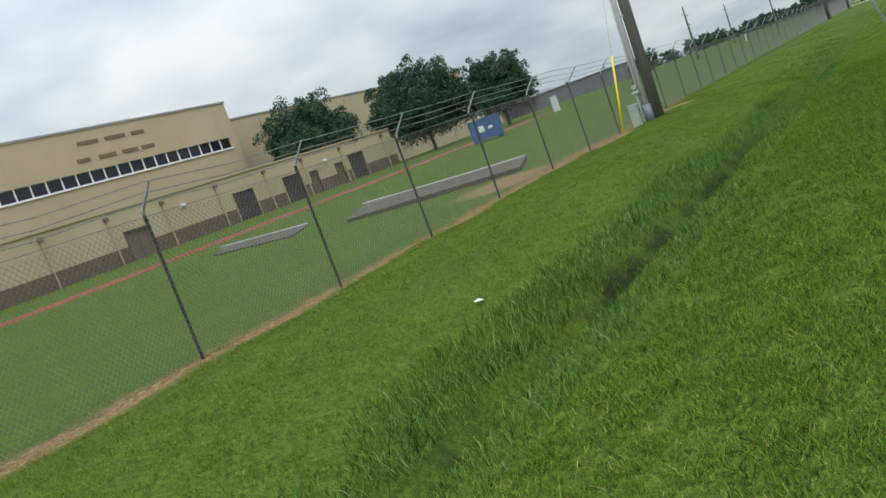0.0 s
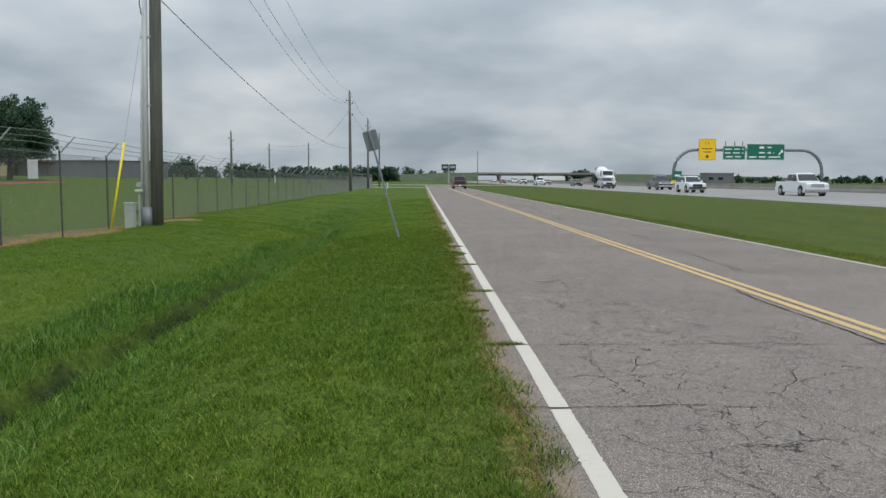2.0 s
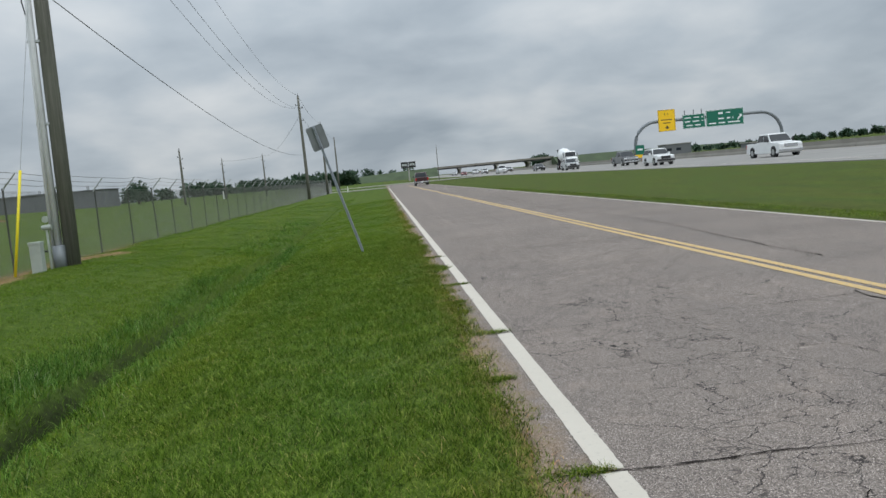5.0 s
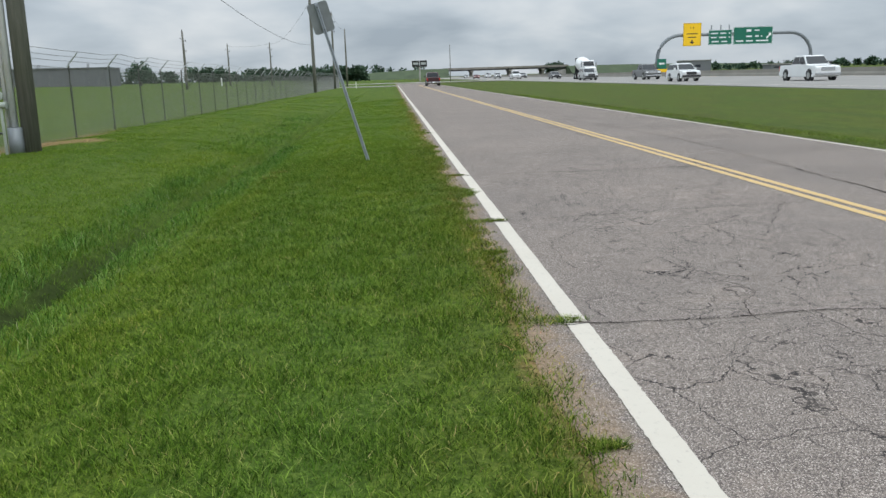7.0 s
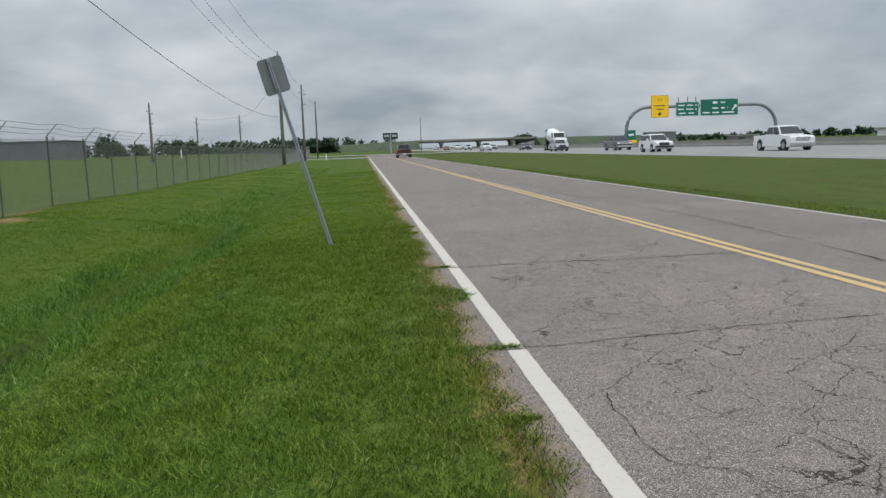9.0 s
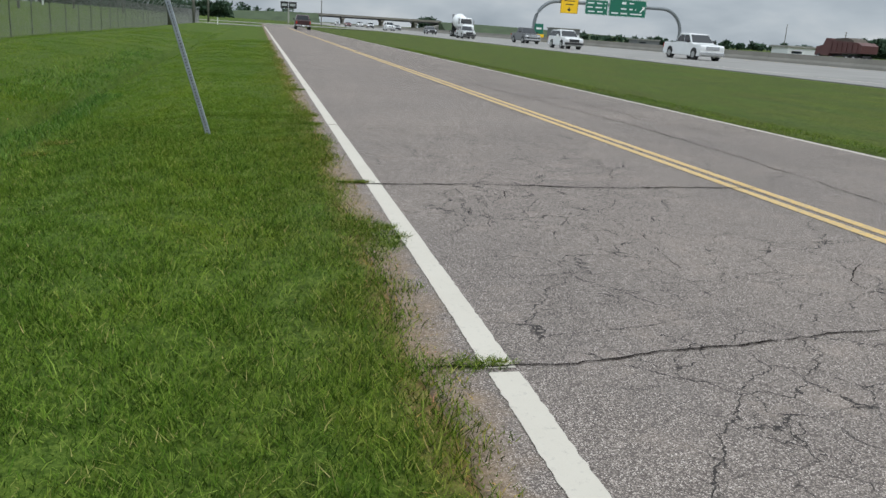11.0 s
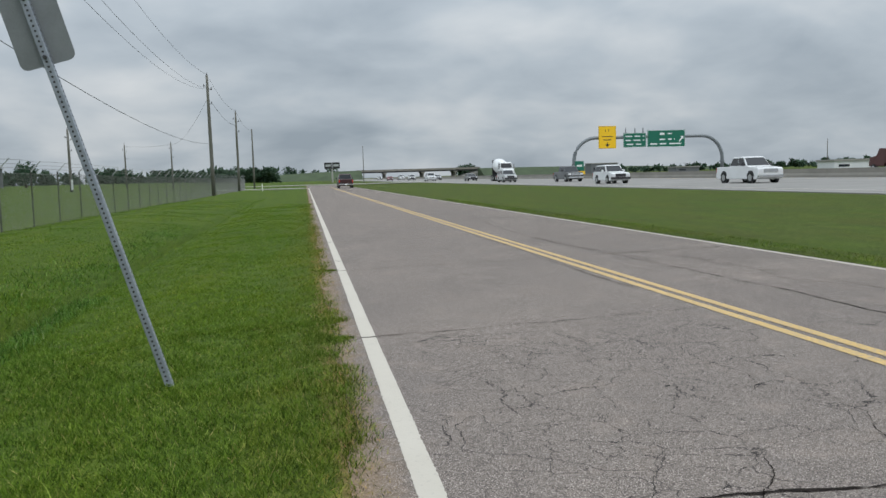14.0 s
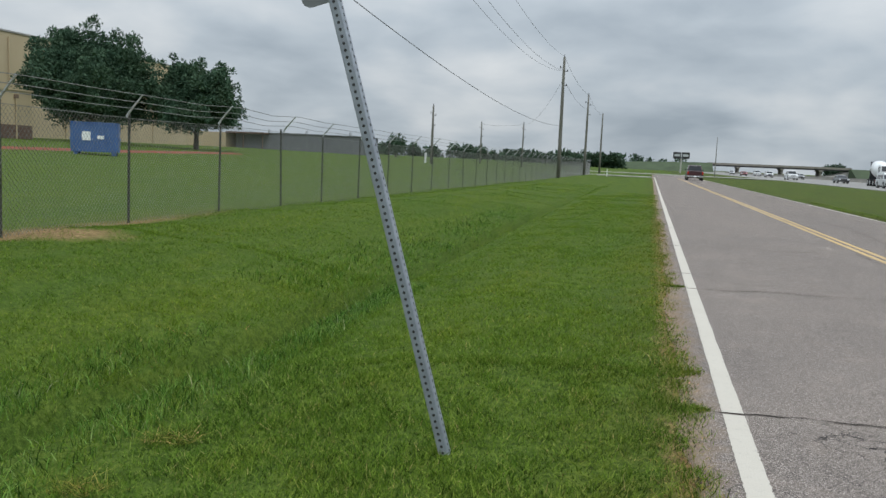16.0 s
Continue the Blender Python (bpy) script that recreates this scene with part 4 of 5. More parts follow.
hl = part("punched_holes", bm, BLACK, spost, "row of dark punched holes")
tagged(hl, kind="stuff")
bm = new_bm()
plate = []
pw, ph, rc = 0.165, 0.235, 0.045
for cx, cy, a0 in ((pw - rc, ph - rc, 0), (-pw + rc, ph - rc, 90), (-pw + rc, -ph + rc, 180), (pw - rc, -ph + rc, 270)):
    for q in range(6):
        a = radians(a0 + q * 18)
        plate.append((cx + rc * math.cos(a), cy + rc * math.sin(a)))
ctr = post_len - 0.225
fr = [bm.verts.new(along(ctr + b, a + 0.012 * b, -0.026 - 0.05 * a * a)) for a, b in plate]
bk = [bm.verts.new(along(ctr + b, a + 0.012 * b, -0.029 - 0.05 * a * a)) for a, b in plate]
bm.faces.new(fr)
bm.faces.new(bk)
for k in range(len(fr)):
    bm.faces.new((fr[k], fr[(k + 1) % len(fr)], bk[(k + 1) % len(fr)], bk[k]))
part("sign_plate", bm, SIGN_BACK, sign, "bare aluminium sign back")
for s_ in (ctr - 0.19, ctr + 0.16):
    part("bolt", tube(new_bm(), [along(s_, 0, -0.04), along(s_, 0, tk + 0.012)], 0.012, 6), PLASTIC, sign, "dark bolt head")

# ---------------------------------------------------------------- slabs, clay strip, dumpster
for pts, lab in (([(-18.2, 20.6), (-11.6, 21.0), (-13.2, 25.0), (-21.0, 25.6)], "weathered concrete slab lying in the grass"), ([(-26.8, 22.2), (-21.4, 21.3), (-23.4, 24.6), (-29.5, 25.4)], "low concrete slab half sunk in grass")):
    bm = new_bm()
    lo = [bm.verts.new((x, y, float(ground_z(np.array([x]), np.array([y]))[0]) - 0.1)) for x, y in pts]
    hi = [bm.verts.new((x, y, float(ground_z(np.array([x]), np.array([y]))[0]) + (0.13 if "weathered" in lab else 0.05))) for x, y in pts]
    bm.faces.new(lo)
    bm.faces.new(hi)
    for k in range(4):
        bm.faces.new((lo[k], lo[(k + 1) % 4], hi[(k + 1) % 4], hi[k]))
    slab_ob = tagged(part("concrete_slab", bm, OLD_CONCRETE), lab, "concrete slab", "slabs in the yard")
    rim, (ax_, ay_), (bx_, by_) = new_bm(), pts[2], pts[3]
    for k in range(7):
        t0, t1 = k / 7 + 0.004, (k + 1) / 7 - 0.004
        q = [(ax_ + (bx_ - ax_) * t, ay_ + (by_ - ay_) * t + o) for t, o in ((t0, -0.32), (t1, -0.32), (t1, -0.02), (t0, -0.02))]
        zz = [float(ground_z(np.array([x]), np.array([y]))[0]) + (0.13 if "weathered" in lab else 0.05) for x, y in q]
        lo = [rim.verts.new((x, y, z + 0.003)) for (x, y), z in zip(q, zz)]
        hi = [rim.verts.new((x, y, z + 0.05)) for (x, y), z in zip(q, zz)]
        rim.faces.new(lo)
        rim.faces.new(hi)
        for i in range(4):
            rim.faces.new((lo[i], lo[(i + 1) % 4], hi[(i + 1) % 4], hi[i]))
    part("kerb", rim, CONCRETE, slab_ob, "pale raised concrete kerb")
bm = new_bm()
prev = None
for y in np.arange(-20, 86, 1.5):
    c = -35.2 + 0.25 * math.sin(0.3 * y) - max(0, y - 62) * 0.12
    hw_ = 0.80 + 0.15 * math.sin(0.9 * y)
    row = [bm.verts.new((x, y, float(ground_z(np.array([x]), np.array([y]))[0]) + dz)) for x, dz in ((c - hw_, 0.0), (c - hw_ * 0.5, 0.10), (c + hw_ * 0.5, 0.10), (c + hw_, 0.0))]
    if prev:
        for k in range(3):
            bm.faces.new((prev[k], prev[k + 1], row[k + 1], row[k]))
    prev = row
tagged(part("clay_strip", bm, RED_CLAY), "long strip of red clay across the yard", "clay strip", kind="structure")

dump = thing("dumpster", "faded blue steel dumpster standing on the lawn", "dumpster", (-31.6, 57.6, 0.78), turn=33)
part("container", slab(new_bm(), [(-0.85, 0.12), (0.85, 0.12), (0.95, 1.25), (0.55, 1.72), (-0.95, 1.72)], -1.25, 1.25, "x"), BLUE_PAINT, dump)
for x in (-1.2, -0.4, 0.4, 1.2):
    part("side_rib", box(new_bm(), x - 0.04, x + 0.04, -0.93, -0.85, 0.15, 1.6), BLUE_PAINT, dump)
for x in (-1.27, 0.01):
    part("lid", slab(new_bm(), [(-0.98, 1.725), (0.56, 1.725), (0.98, 1.27), (0.99, 1.32), (0.60, 1.79), (-0.98, 1.79)], x, x + 1.26, "x"), BLUE_PAINT, dump, "sloping blue lid")
for x in (-1.3, 1.22):
    part("lifting_sleeve", box(new_bm(), x, x + 0.08, -0.7, 0.6, 0.75, 0.92), BLUE_PAINT, dump)
for x in (-1.0, 1.0):
    for y in (-0.7, 0.7):
        part("foot", box(new_bm(), x - 0.12, x + 0.12, y - 0.1, y + 0.1, -0.15, 0.13), BLUE_PAINT, dump)
part("sticker", box(new_bm(), -0.65, -0.2, -0.956, -0.952, 0.75, 1.25), SIGN_WHITE, dump, "white faded sticker")
part("sticker", box(new_bm(), 0.15, 0.5, -0.956, -0.952, 0.85, 1.05), SIGN_WHITE, dump, "white faded sticker")

# ---------------------------------------------------------------- tan industrial building
factory = thing("factory_building", "large windowless tan stucco industrial building with a window band", "building")


def cut_wall(x_out, x_in, y0, y1, z0, z1, holes_):
    """A wall facing the road, in panels around its openings."""
    b = new_bm()
    cuts = sorted({y0, y1, *[h[0] for h in holes_], *[h[1] for h in holes_]})
    for a, c in zip(cuts, cuts[1:]):
        hs = [h for h in holes_ if h[0] <= a + 1e-6 and h[1] >= c - 1e-6]
        if not hs:
            box(b, x_in, x_out, a, c, z0, z1)
        for h in hs:
            if h[2] > z0:
                box(b, x_in, x_out, a, c, z0, h[2])
            if h[3] < z1:
                box(b, x_in, x_out, a, c, h[3], z1)
    return b


AX, MX, BX = -57.0, -68.0, -71.0
openings = [("double_door", 41.0, 43.3, 3.88), ("roller_door", 53.5, 56.3, 4.2), ("roller_door", 60.6, 63.5, 4.2), ("side_door", 65.0, 66.1, 3.8), ("side_door", 69.5, 70.6, 3.8), ("roller_door", 72.0, 75.0, 4.35)]
part("annex_wall", cut_wall(AX, AX - 0.3, -40, 81.5, 1.2, 5.85, [(a, b, 1.4, t) for _, a, b, t in openings]), STUCCO, factory, "low tan annex wall")
part("annex_end_wall", box(new_bm(), AX - 5.5, AX - 0.302, 81.2, 81.5, 1.2, 5.85), STUCCO, factory)
part("annex_roof", box(new_bm(), AX - 5.6, AX + 0.12, -40, 81.62, 5.853, 6.0), STUCCO, factory, "flat tan parapet")
edges = [-40] + [v for o in openings for v in (o[1], o[2])] + [81.5]
for a, b in zip(edges[::2], edges[1::2]):
    part("base_band", box(new_bm(), AX + 0.003, AX + 0.06, a, b, 1.2, 2.75), BROWN_BAND, factory, "dark brown block base")
for kind, a, b, t in openings:
    d = part(kind, box(new_bm(), AX - 0.24, AX - 0.16, a, b, 1.4, t), DARK_DOOR if kind == "roller_door" else BROWN_DOOR, factory, "dark roller door" if kind == "roller_door" else "brown steel door")
    if kind == "roller_door":
        for z in np.arange(1.7, t - 0.2, 0.4):
            part("door_slat", box(new_bm(), AX - 0.159, AX - 0.13, a + 0.05, b - 0.05, z, z + 0.34), DARK_DOOR, d)
    else:
        part("door_leaf_gap", box(new_bm(), AX - 0.159, AX - 0.15, (a + b) / 2 - 0.015, (a + b) / 2 + 0.015, 1.45, t - 0.05), BLACK, d)
    part("door_frame", cut_wall(AX + 0.08, AX - 0.1, a - 0.12, b + 0.12, 1.4, t + 0.12, [(a, b, 1.4, t)]), BROWN_BAND if kind != "roller_door" else STUCCO, factory)
for y in (34.0, 39.8, 45.5, 51.8, 58.4, 64.3, 71.0, 79.5):
    part("downpipe", tube(new_bm(), [(AX + 0.12, y, 1.4), (AX + 0.12, y, 5.4)], 0.07, 8), STUCCO, factory, "tan downpipe")
    part("gutter_box", box(new_bm(), AX + 0.003, AX + 0.22, y - 0.18, y + 0.18, 5.15, 5.5), BROWN_DOOR, factory)
for y in (47.6, 68.0):
    part("wall_lamp", box(new_bm(), AX + 0.003, AX + 0.2, y - 0.25, y + 0.25, 4.5, 4.75), SIGN_WHITE, factory, "white wall pack lamp")

WIN_Z0, WIN_Z1 = 9.78, 10.95
part("main_wall", cut_wall(MX, MX - 0.4, -40, 68.1, 1.2, 14.85, [(9.0, 67.0, WIN_Z0, WIN_Z1)]), STUCCO, factory, "high tan stucco wall")
part("main_side_wall", box(new_bm(), MX - 14, MX - 0.402, 67.7, 68.1, 1.2, 14.85), STUCCO, factory)
part("main_roof", box(new_bm(), MX - 14, MX + 0.10, -40, 68.2, 14.853, 15.06), ROOF, factory, "thin grey roof edge")
for k in range(37):
    y1 = 67.0 - k * 1.565
    win = part("window", box(new_bm(), MX - 0.25, MX - 0.20, y1 - 1.49, y1 - 0.02, WIN_Z0 + 0.06, WIN_Z1 - 0.04), GLASS, factory, "dark glass pane")
    part("mullion", box(new_bm(), MX - 0.26, MX - 0.04, y1 - 1.562, y1 - 1.493, WIN_Z0 + 0.02, WIN_Z1), SIGN_WHITE, win)
part("window_sill", box(new_bm(), MX - 0.3, MX + 0.14, 9.0, 67.0, WIN_Z0 - 0.16, WIN_Z0 + 0.002), SIGN_WHITE, factory, "white window sill")
words = [(48.1, 50.4, 13.35), (51.2, 53.6, 13.35), (54.4, 56.0, 13.35), (47.4, 48.8, 11.75), (49.8, 51.8, 11.75), (52.6, 54.5, 11.75), (55.0, 56.6, 11.75)]
for a, b, z in words:
    part("lettering", box(new_bm(), MX + 0.003, MX + 0.09, a, b, z + 0.1, z + 0.45, 0.02), LETTER, factory, "row of bronze letters")
part("north_wing", box(new_bm(), BX - 20, BX, 68.1, 130, 1.2, 13.3), STUCCO, factory, "long tan wing wall")
part("wing_roof", box(new_bm(), BX - 20, BX + 0.1, 68.3, 130.1, 13.303, 13.5), ROOF, factory)
for y in range(76, 130, 9):
    part("downpipe", tube(new_bm(), [(BX + 0.12, y, 1.4), (BX + 0.12, y, 12.8)], 0.09, 8), STUCCO, factory)
for y, s_ in ((30.0, 1.2), (54.0, 1.5)):
    part("rooftop_unit", box(new_bm(), MX - 6, MX - 4, y, y + 3 * s_, 15.07, 15.07 + 0.7 * s_, 0.05), SIGN_WHITE, factory, "pale rooftop air unit")

shed = thing("low_annex", "low tan outbuilding with a flat canopy", "outbuilding", (-84, 160, 1.6))
part("shed_wall", box(new_bm(), -5, 5, -4, 4, -0.5, 3.0), STUCCO, shed)
part("canopy", box(new_bm(), 5.003, 13, -4, 4, 2.9, 3.2), BROWN_BAND, shed)
for x in (8.5, 12.5):
    part("canopy_post", tube(new_bm(), [(x, -3.7, -0.5), (x, -3.7, 2.9)], 0.12, 8), BROWN_BAND, shed)
warehouse = thing("grey_warehouse", "long low grey metal-clad warehouse", "building", (-52.0, 158, 1.3))
part("warehouse_wall", box(new_bm(), -26, 0, 0, 8, -0.7, 3.35), GREY_METAL, warehouse)
part("warehouse_roof", slab(new_bm(), [(-26.2, 3.352), (0.2, 3.352), (0.2, 3.45), (-13, 3.6), (-26.2, 3.45)], -0.2, 8.2, "y"), GREY_METAL, warehouse)
for x in range(-25, 0, 3):
    part("cladding_rib", box(new_bm(), x, x + 0.12, -0.06, -0.003, -0.5, 3.3), GREY_METAL, warehouse)
for x in (-22, -14, -5):
    part("roof_vent", tube(new_bm(), [(x, 6, 3.4), (x, 6, 4.3)], 0.25, 10), GALV, warehouse)

# ---------------------------------------------------------------- trees


def leaf_cloud(lobes, count, size, seed):
    """Small folded leaf clumps spread over and inside rounded lobes."""
    g = np.random.default_rng(seed)
    vs = []
    tot = sum(l[3] ** 2 for l in lobes)
    for cx, cy, cz, r, sz in lobes:
        n = int(count * r * r / tot)
        d = g.normal(size=(n, 3))
        d /= np.linalg.norm(d, axis=1)[:, None]
        d[:, 2] = np.where(d[:, 2] < -0.55, -d[:, 2], d[:, 2])
        rr = r * (0.45 + 0.80 * g.random(n) ** 0.8)
        c = d * rr[:, None] * np.array([1, 1, sz]) + np.array([cx, cy, cz])
        s_ = size * g.uniform(0.5, 1.25, n)
        a = g.normal(size=(n, 3))
        a /= np.linalg.norm(a, axis=1)[:, None]
        a = a * 0.75 + d * 0.55
        b = np.cross(a, g.normal(size=(n, 3)))
        b /= np.linalg.norm(b, axis=1)[:, None]
        a, b = a * s_[:, None], b * (s_ * 0.55)[:, None]
        vs.append(np.stack([c - a, c + b * 0.9 - a * 0.1, c + a, c - b], 1))
    v = np.concatenate(vs)
    n = len(v)
    k = np.arange(n)[:, None] * 4
    f = np.concatenate([k + [0, 1, 2], k + [0, 2, 3]])
    return v.reshape(-1, 3), f


def oak(x, y, z, height, radius, trunk_h, seed, count, label):
    r = random.Random(seed)
    t = thing("oak_tree", label, "tree", (x, y, z), "oaks beside the factory")
    b = tube(new_bm(), [(0, 0, -0.3), (0.05, 0, trunk_h * 0.5), (0.0, 0.1, trunk_h), (0.1, 0, height * 0.55)], [0.34, 0.27, 0.23, 0.10], 10)
    mid = (height + trunk_h) * 0.44
    lobes = [(0, 0, mid, radius * 0.56, 0.9), (0, 0, mid * 1.28, radius * 0.42, 1.0), (0, 0, trunk_h + radius * 0.35, radius * 0.5, 0.6)]
    for k in range(34):
        # each bough ends in its own ragged spray, long ones beside short ones
        a = k * 2.4 + r.uniform(-0.4, 0.4)
        u = -0.75 + 1.72 * (k + r.random()) / 34
        reach = r.uniform(0.80, 1.06)
        ring = math.sqrt(max(0.03, 1 - u * u * 0.96))
        d = radius * ring * reach
        hh = mid + u * ((height - mid) if u > 0 else (mid - trunk_h) * 0.9) * (reach if u > 0 else 1.0)
        tip = Vector((d * math.cos(a), d * math.sin(a), hh))
        root = Vector((0, 0, trunk_h + (mid - trunk_h) * r.uniform(0.0, 0.7)))
        for q in range(9):
            f = 0.42 + 0.58 * q / 8
            c = root.lerp(tip, f) + Vector((r.gauss(0, 1), r.gauss(0, 1), r.gauss(0, 0.8))) * radius * 0.085
            lobes.append((c.x, c.y, c.z + radius * 0.05 * math.sin(3.1 * f), radius * (0.25 - 0.15 * f) * r.uniform(0.8, 1.3), r.uniform(0.9, 1.7)))
        if k % 2 == 0:
            tube(b, [root, root.lerp(tip, 0.5) + Vector((0, 0, 0.25)), root.lerp(tip, 0.92)], [0.13, 0.08, 0.025], 6)
    part("trunk", b, BARK, t, smooth=True)
    v, f = leaf_cloud(lobes, count, 0.165, seed)
    cr = new("crown", raw_mesh("crown", v, f, LEAF_OAK))
    cr.parent = t
    cr["label"] = "dense dark green crown"
    return t


oak(-55.8, 88.6, 1.4, 12.3, 6.7, 1.3, 3, 140000, "tall broad dark green oak tree")
oak(-46.8, 93.0, 1.2, 9.2, 4.9, 1.5, 5, 80000, "smaller rounded dark green oak tree")
oak(-62.6, 73.6, 1.5, 11.3, 5.8, 1.8, 8, 95000, "rounded oak tree behind the low annex")


def woods(name, label, spans, seed, clumps, leaf=1.1):
    """A far belt of trees as one sheet of many small leaf clumps."""
    g = random.Random(seed)
    lobes = []
    for x0, y0, x1, y1, h0, h1 in spans:
        n = clumps
        for k in range(n):
            t = (k + g.random()) / n
            h = (h0 + (h1 - h0) * t) * g.uniform(0.72, 1.12)
            r = h * g.uniform(0.28, 0.46)
            lobes.append((x0 + (x1 - x0) * t, y0 + (y1 - y0) * t + g.uniform(-6, 6), max(r * 0.5, h - r), r, g.uniform(0.8, 1.1)))
            lobes.append((x0 + (x1 - x0) * t, y0 + (y1 - y0) * t, h * 0.30, h * 0.42, 0.9))
    v, f = leaf_cloud(lobes, 90 * len(lobes), leaf, seed)
    return tagged(new(name, raw_mesh(name, v, f, LEAF_FAR)), label, "trees", kind="stuff")


woods("far_woods", "dark belt of trees along the horizon", [(-230, 430, -95, 430, 7.5, 8.5), (-95, 425, -40, 420, 8.5, 6.5), (-42, 400, -14, 400, 7.0, 7.2)], 21, 24)
woods("roadside_trees", "scattered low trees beyond the highway", [(150, 430, 330, 400, 3.2, 4.5), (330, 390, 520, 330, 4.5, 6.0), (250, 330, 275, 330, 6.0, 7.5)], 22, 60)
woods("hilltop_trees", "small bushes on the embankment top", [(-20, 640, 36, 640, 10.0, 8.5), (118, 640, 132, 640, 9.0, 9.0)], 23, 7)
oak_far = oak(-49.0, 168.0, 0.9, 5.0, 2.1, 0.8, 31, 6000, "small far oak at the warehouse corner")

# ---------------------------------------------------------------- overpass, embankments, billboard

def bank(x0, x1, h0, h1, y0=606, y1=634):
    b = new_bm()
    rows = []
    for i in range(13):
        t = i / 12
        x, h = x0 + (x1 - x0) * t, h0 + (h1 - h0) * math.sin(t * math.pi / 2)
        rows.append([b.verts.new((x, y, z)) for y, z in ((y0 - h * 3.2, -0.2), (y0, h), (y1, h), (y1 + h * 3.2, -0.2))])
    for r0, r1 in zip(rows, rows[1:]):
        for k in range(3):
            b.faces.new((r0[k], r0[k + 1], r1[k + 1], r1[k]))
    b.faces.new(rows[0])
    b.faces.new(rows[-1])
    return b


tagged(part("embankment_west", bank(-75, 40, 1.5, 6.6), HAZY_GRASS), "grassy approach embankment of the overpass", "embankment", kind="structure")
tagged(part("embankment_east", bank(330, 128, 2.0, 6.0), HAZY_GRASS), "grassy far embankment of the overpass", "embankment", kind="structure")
over = thing("overpass", "long concrete highway overpass on dark piers", "bridge", (84, 620, 0))
# girders get a near-black material, so their shade sits in the colour
part("deck", box(new_bm(), -47, 46, -8, 8, 4.6, 5.9), PLASTIC, over, "dark shaded girders")
part("parapet", box(new_bm(), -47, 46, -8.4, -8.003, 5.5, 6.9), BARRIER, over, "pale concrete parapet")
for x in (-26, 2.5, 27):
    part("pier_cap", box(new_bm(), x - 1.2, x + 1.2, -8, 8, 3.6, 4.6), BARRIER, over)
    for y in (-6, 0, 6):
        part("pier", tube(new_bm(), [(x, y, -0.2), (x, y, 3.6)], 0.8, 10), BARRIER, over)
part("abutment", slab(new_bm(), [(28, -0.2), (46, 4.6), (48, 4.6), (48, -0.2)], -9, 9, "y"), CONCRETE, over, "sloping concrete abutment")

bill = thing("billboard", "dark double billboard on a pale pole", "billboard", (9.5, 316, 0.3))
part("board", box(new_bm(), -2.8, -0.1, -0.2, 0.2, 4.7, 7.0, 0.04), BLACK, bill)
part("board", box(new_bm(), 0.1, 2.8, -0.2, 0.2, 4.7, 7.0, 0.04), BLACK, bill)
part("board_lettering", box(new_bm(), -2.4, -0.5, -0.21, -0.203, 5.5, 6.3), GALV, bill, "pale unreadable bar of writing")
part("board_lettering", box(new_bm(), 0.5, 2.4, -0.21, -0.203, 5.5, 6.3), GALV, bill, "pale unreadable bar of writing")
part("board_pole", tube(new_bm(), [(0, 0, -0.5), (0, 0, 4.75)], 0.28, 10), CONCRETE, bill)

# ---------------------------------------------------------------- sign gantry over the highway
gantry = thing("sign_gantry", "arched grey steel gantry with highway signs", "sign gantry", (0, 150.5, 0))
GL, GR, GZ, GRD = 45.8, 73.6, 7.05, 4.0
pts = [(GL, 0, -0.1), (GL, 0, GZ - GRD)]
for k in range(1, 9):
    a = math.pi - k * math.pi / 16
    pts.append((GL + GRD + GRD * math.cos(a), 0, GZ - GRD + GRD * math.sin(a)))
for k in range(0, 9):
    a = math.pi / 2 - k * math.pi / 16
    pts.append((GR - GRD + GRD * math.cos(a), 0, GZ - GRD + GRD * math.sin(a)))
pts.append((GR, 0, -0.1))
part("gantry_frame", tube(new_bm(), pts, 0.30, 14), GANTRY, gantry, smooth=True)
for x in (GL, GR):
    part("footing", box(new_bm(), x - 0.6, x + 0.6, -0.6, 0.6, -0.1, 1.3, 0.05), BARRIER, gantry, "concrete footing")
    part("flange", tube(new_bm(), [(x, 0, 2.3), (x, 0, 2.55)], 0.42, 14), GANTRY, gantry)


def panel(x0, x1, z0, z1, material, label, bars, edge):
    p = part("sign_panel", box(new_bm(), x0, x1, -0.55, -0.48, z0, z1, 0.02), material, gantry, label)
    for a, b, c, d in ((x0 + 0.04, x1 - 0.04, z0 + 0.04, z0 + 0.08), (x0 + 0.04, x1 - 0.04, z1 - 0.08, z1 - 0.04), (x0 + 0.04, x0 + 0.08, z0 + 0.085, z1 - 0.085), (x1 - 0.08, x1 - 0.04, z0 + 0.085, z1 - 0.085)):
        part("border", box(new_bm(), a, b, -0.556, -0.552, c, d), edge, p)
    for a, b, c, d in bars:
        part("lettering", box(new_bm(), x0 + a + 0.08, x0 + b - 0.08, -0.558, -0.552, z0 + c + (d - c) * 0.22, z0 + d - (d - c) * 0.22), edge, p, "unreadable bar of writing")
    for x in (x0 + 0.4, x1 - 0.4):
        part("bracket", box(new_bm(), x - 0.06, x + 0.06, -0.478, -0.2, z0 + 0.4, z1 - 0.3), GANTRY, p)
    return p


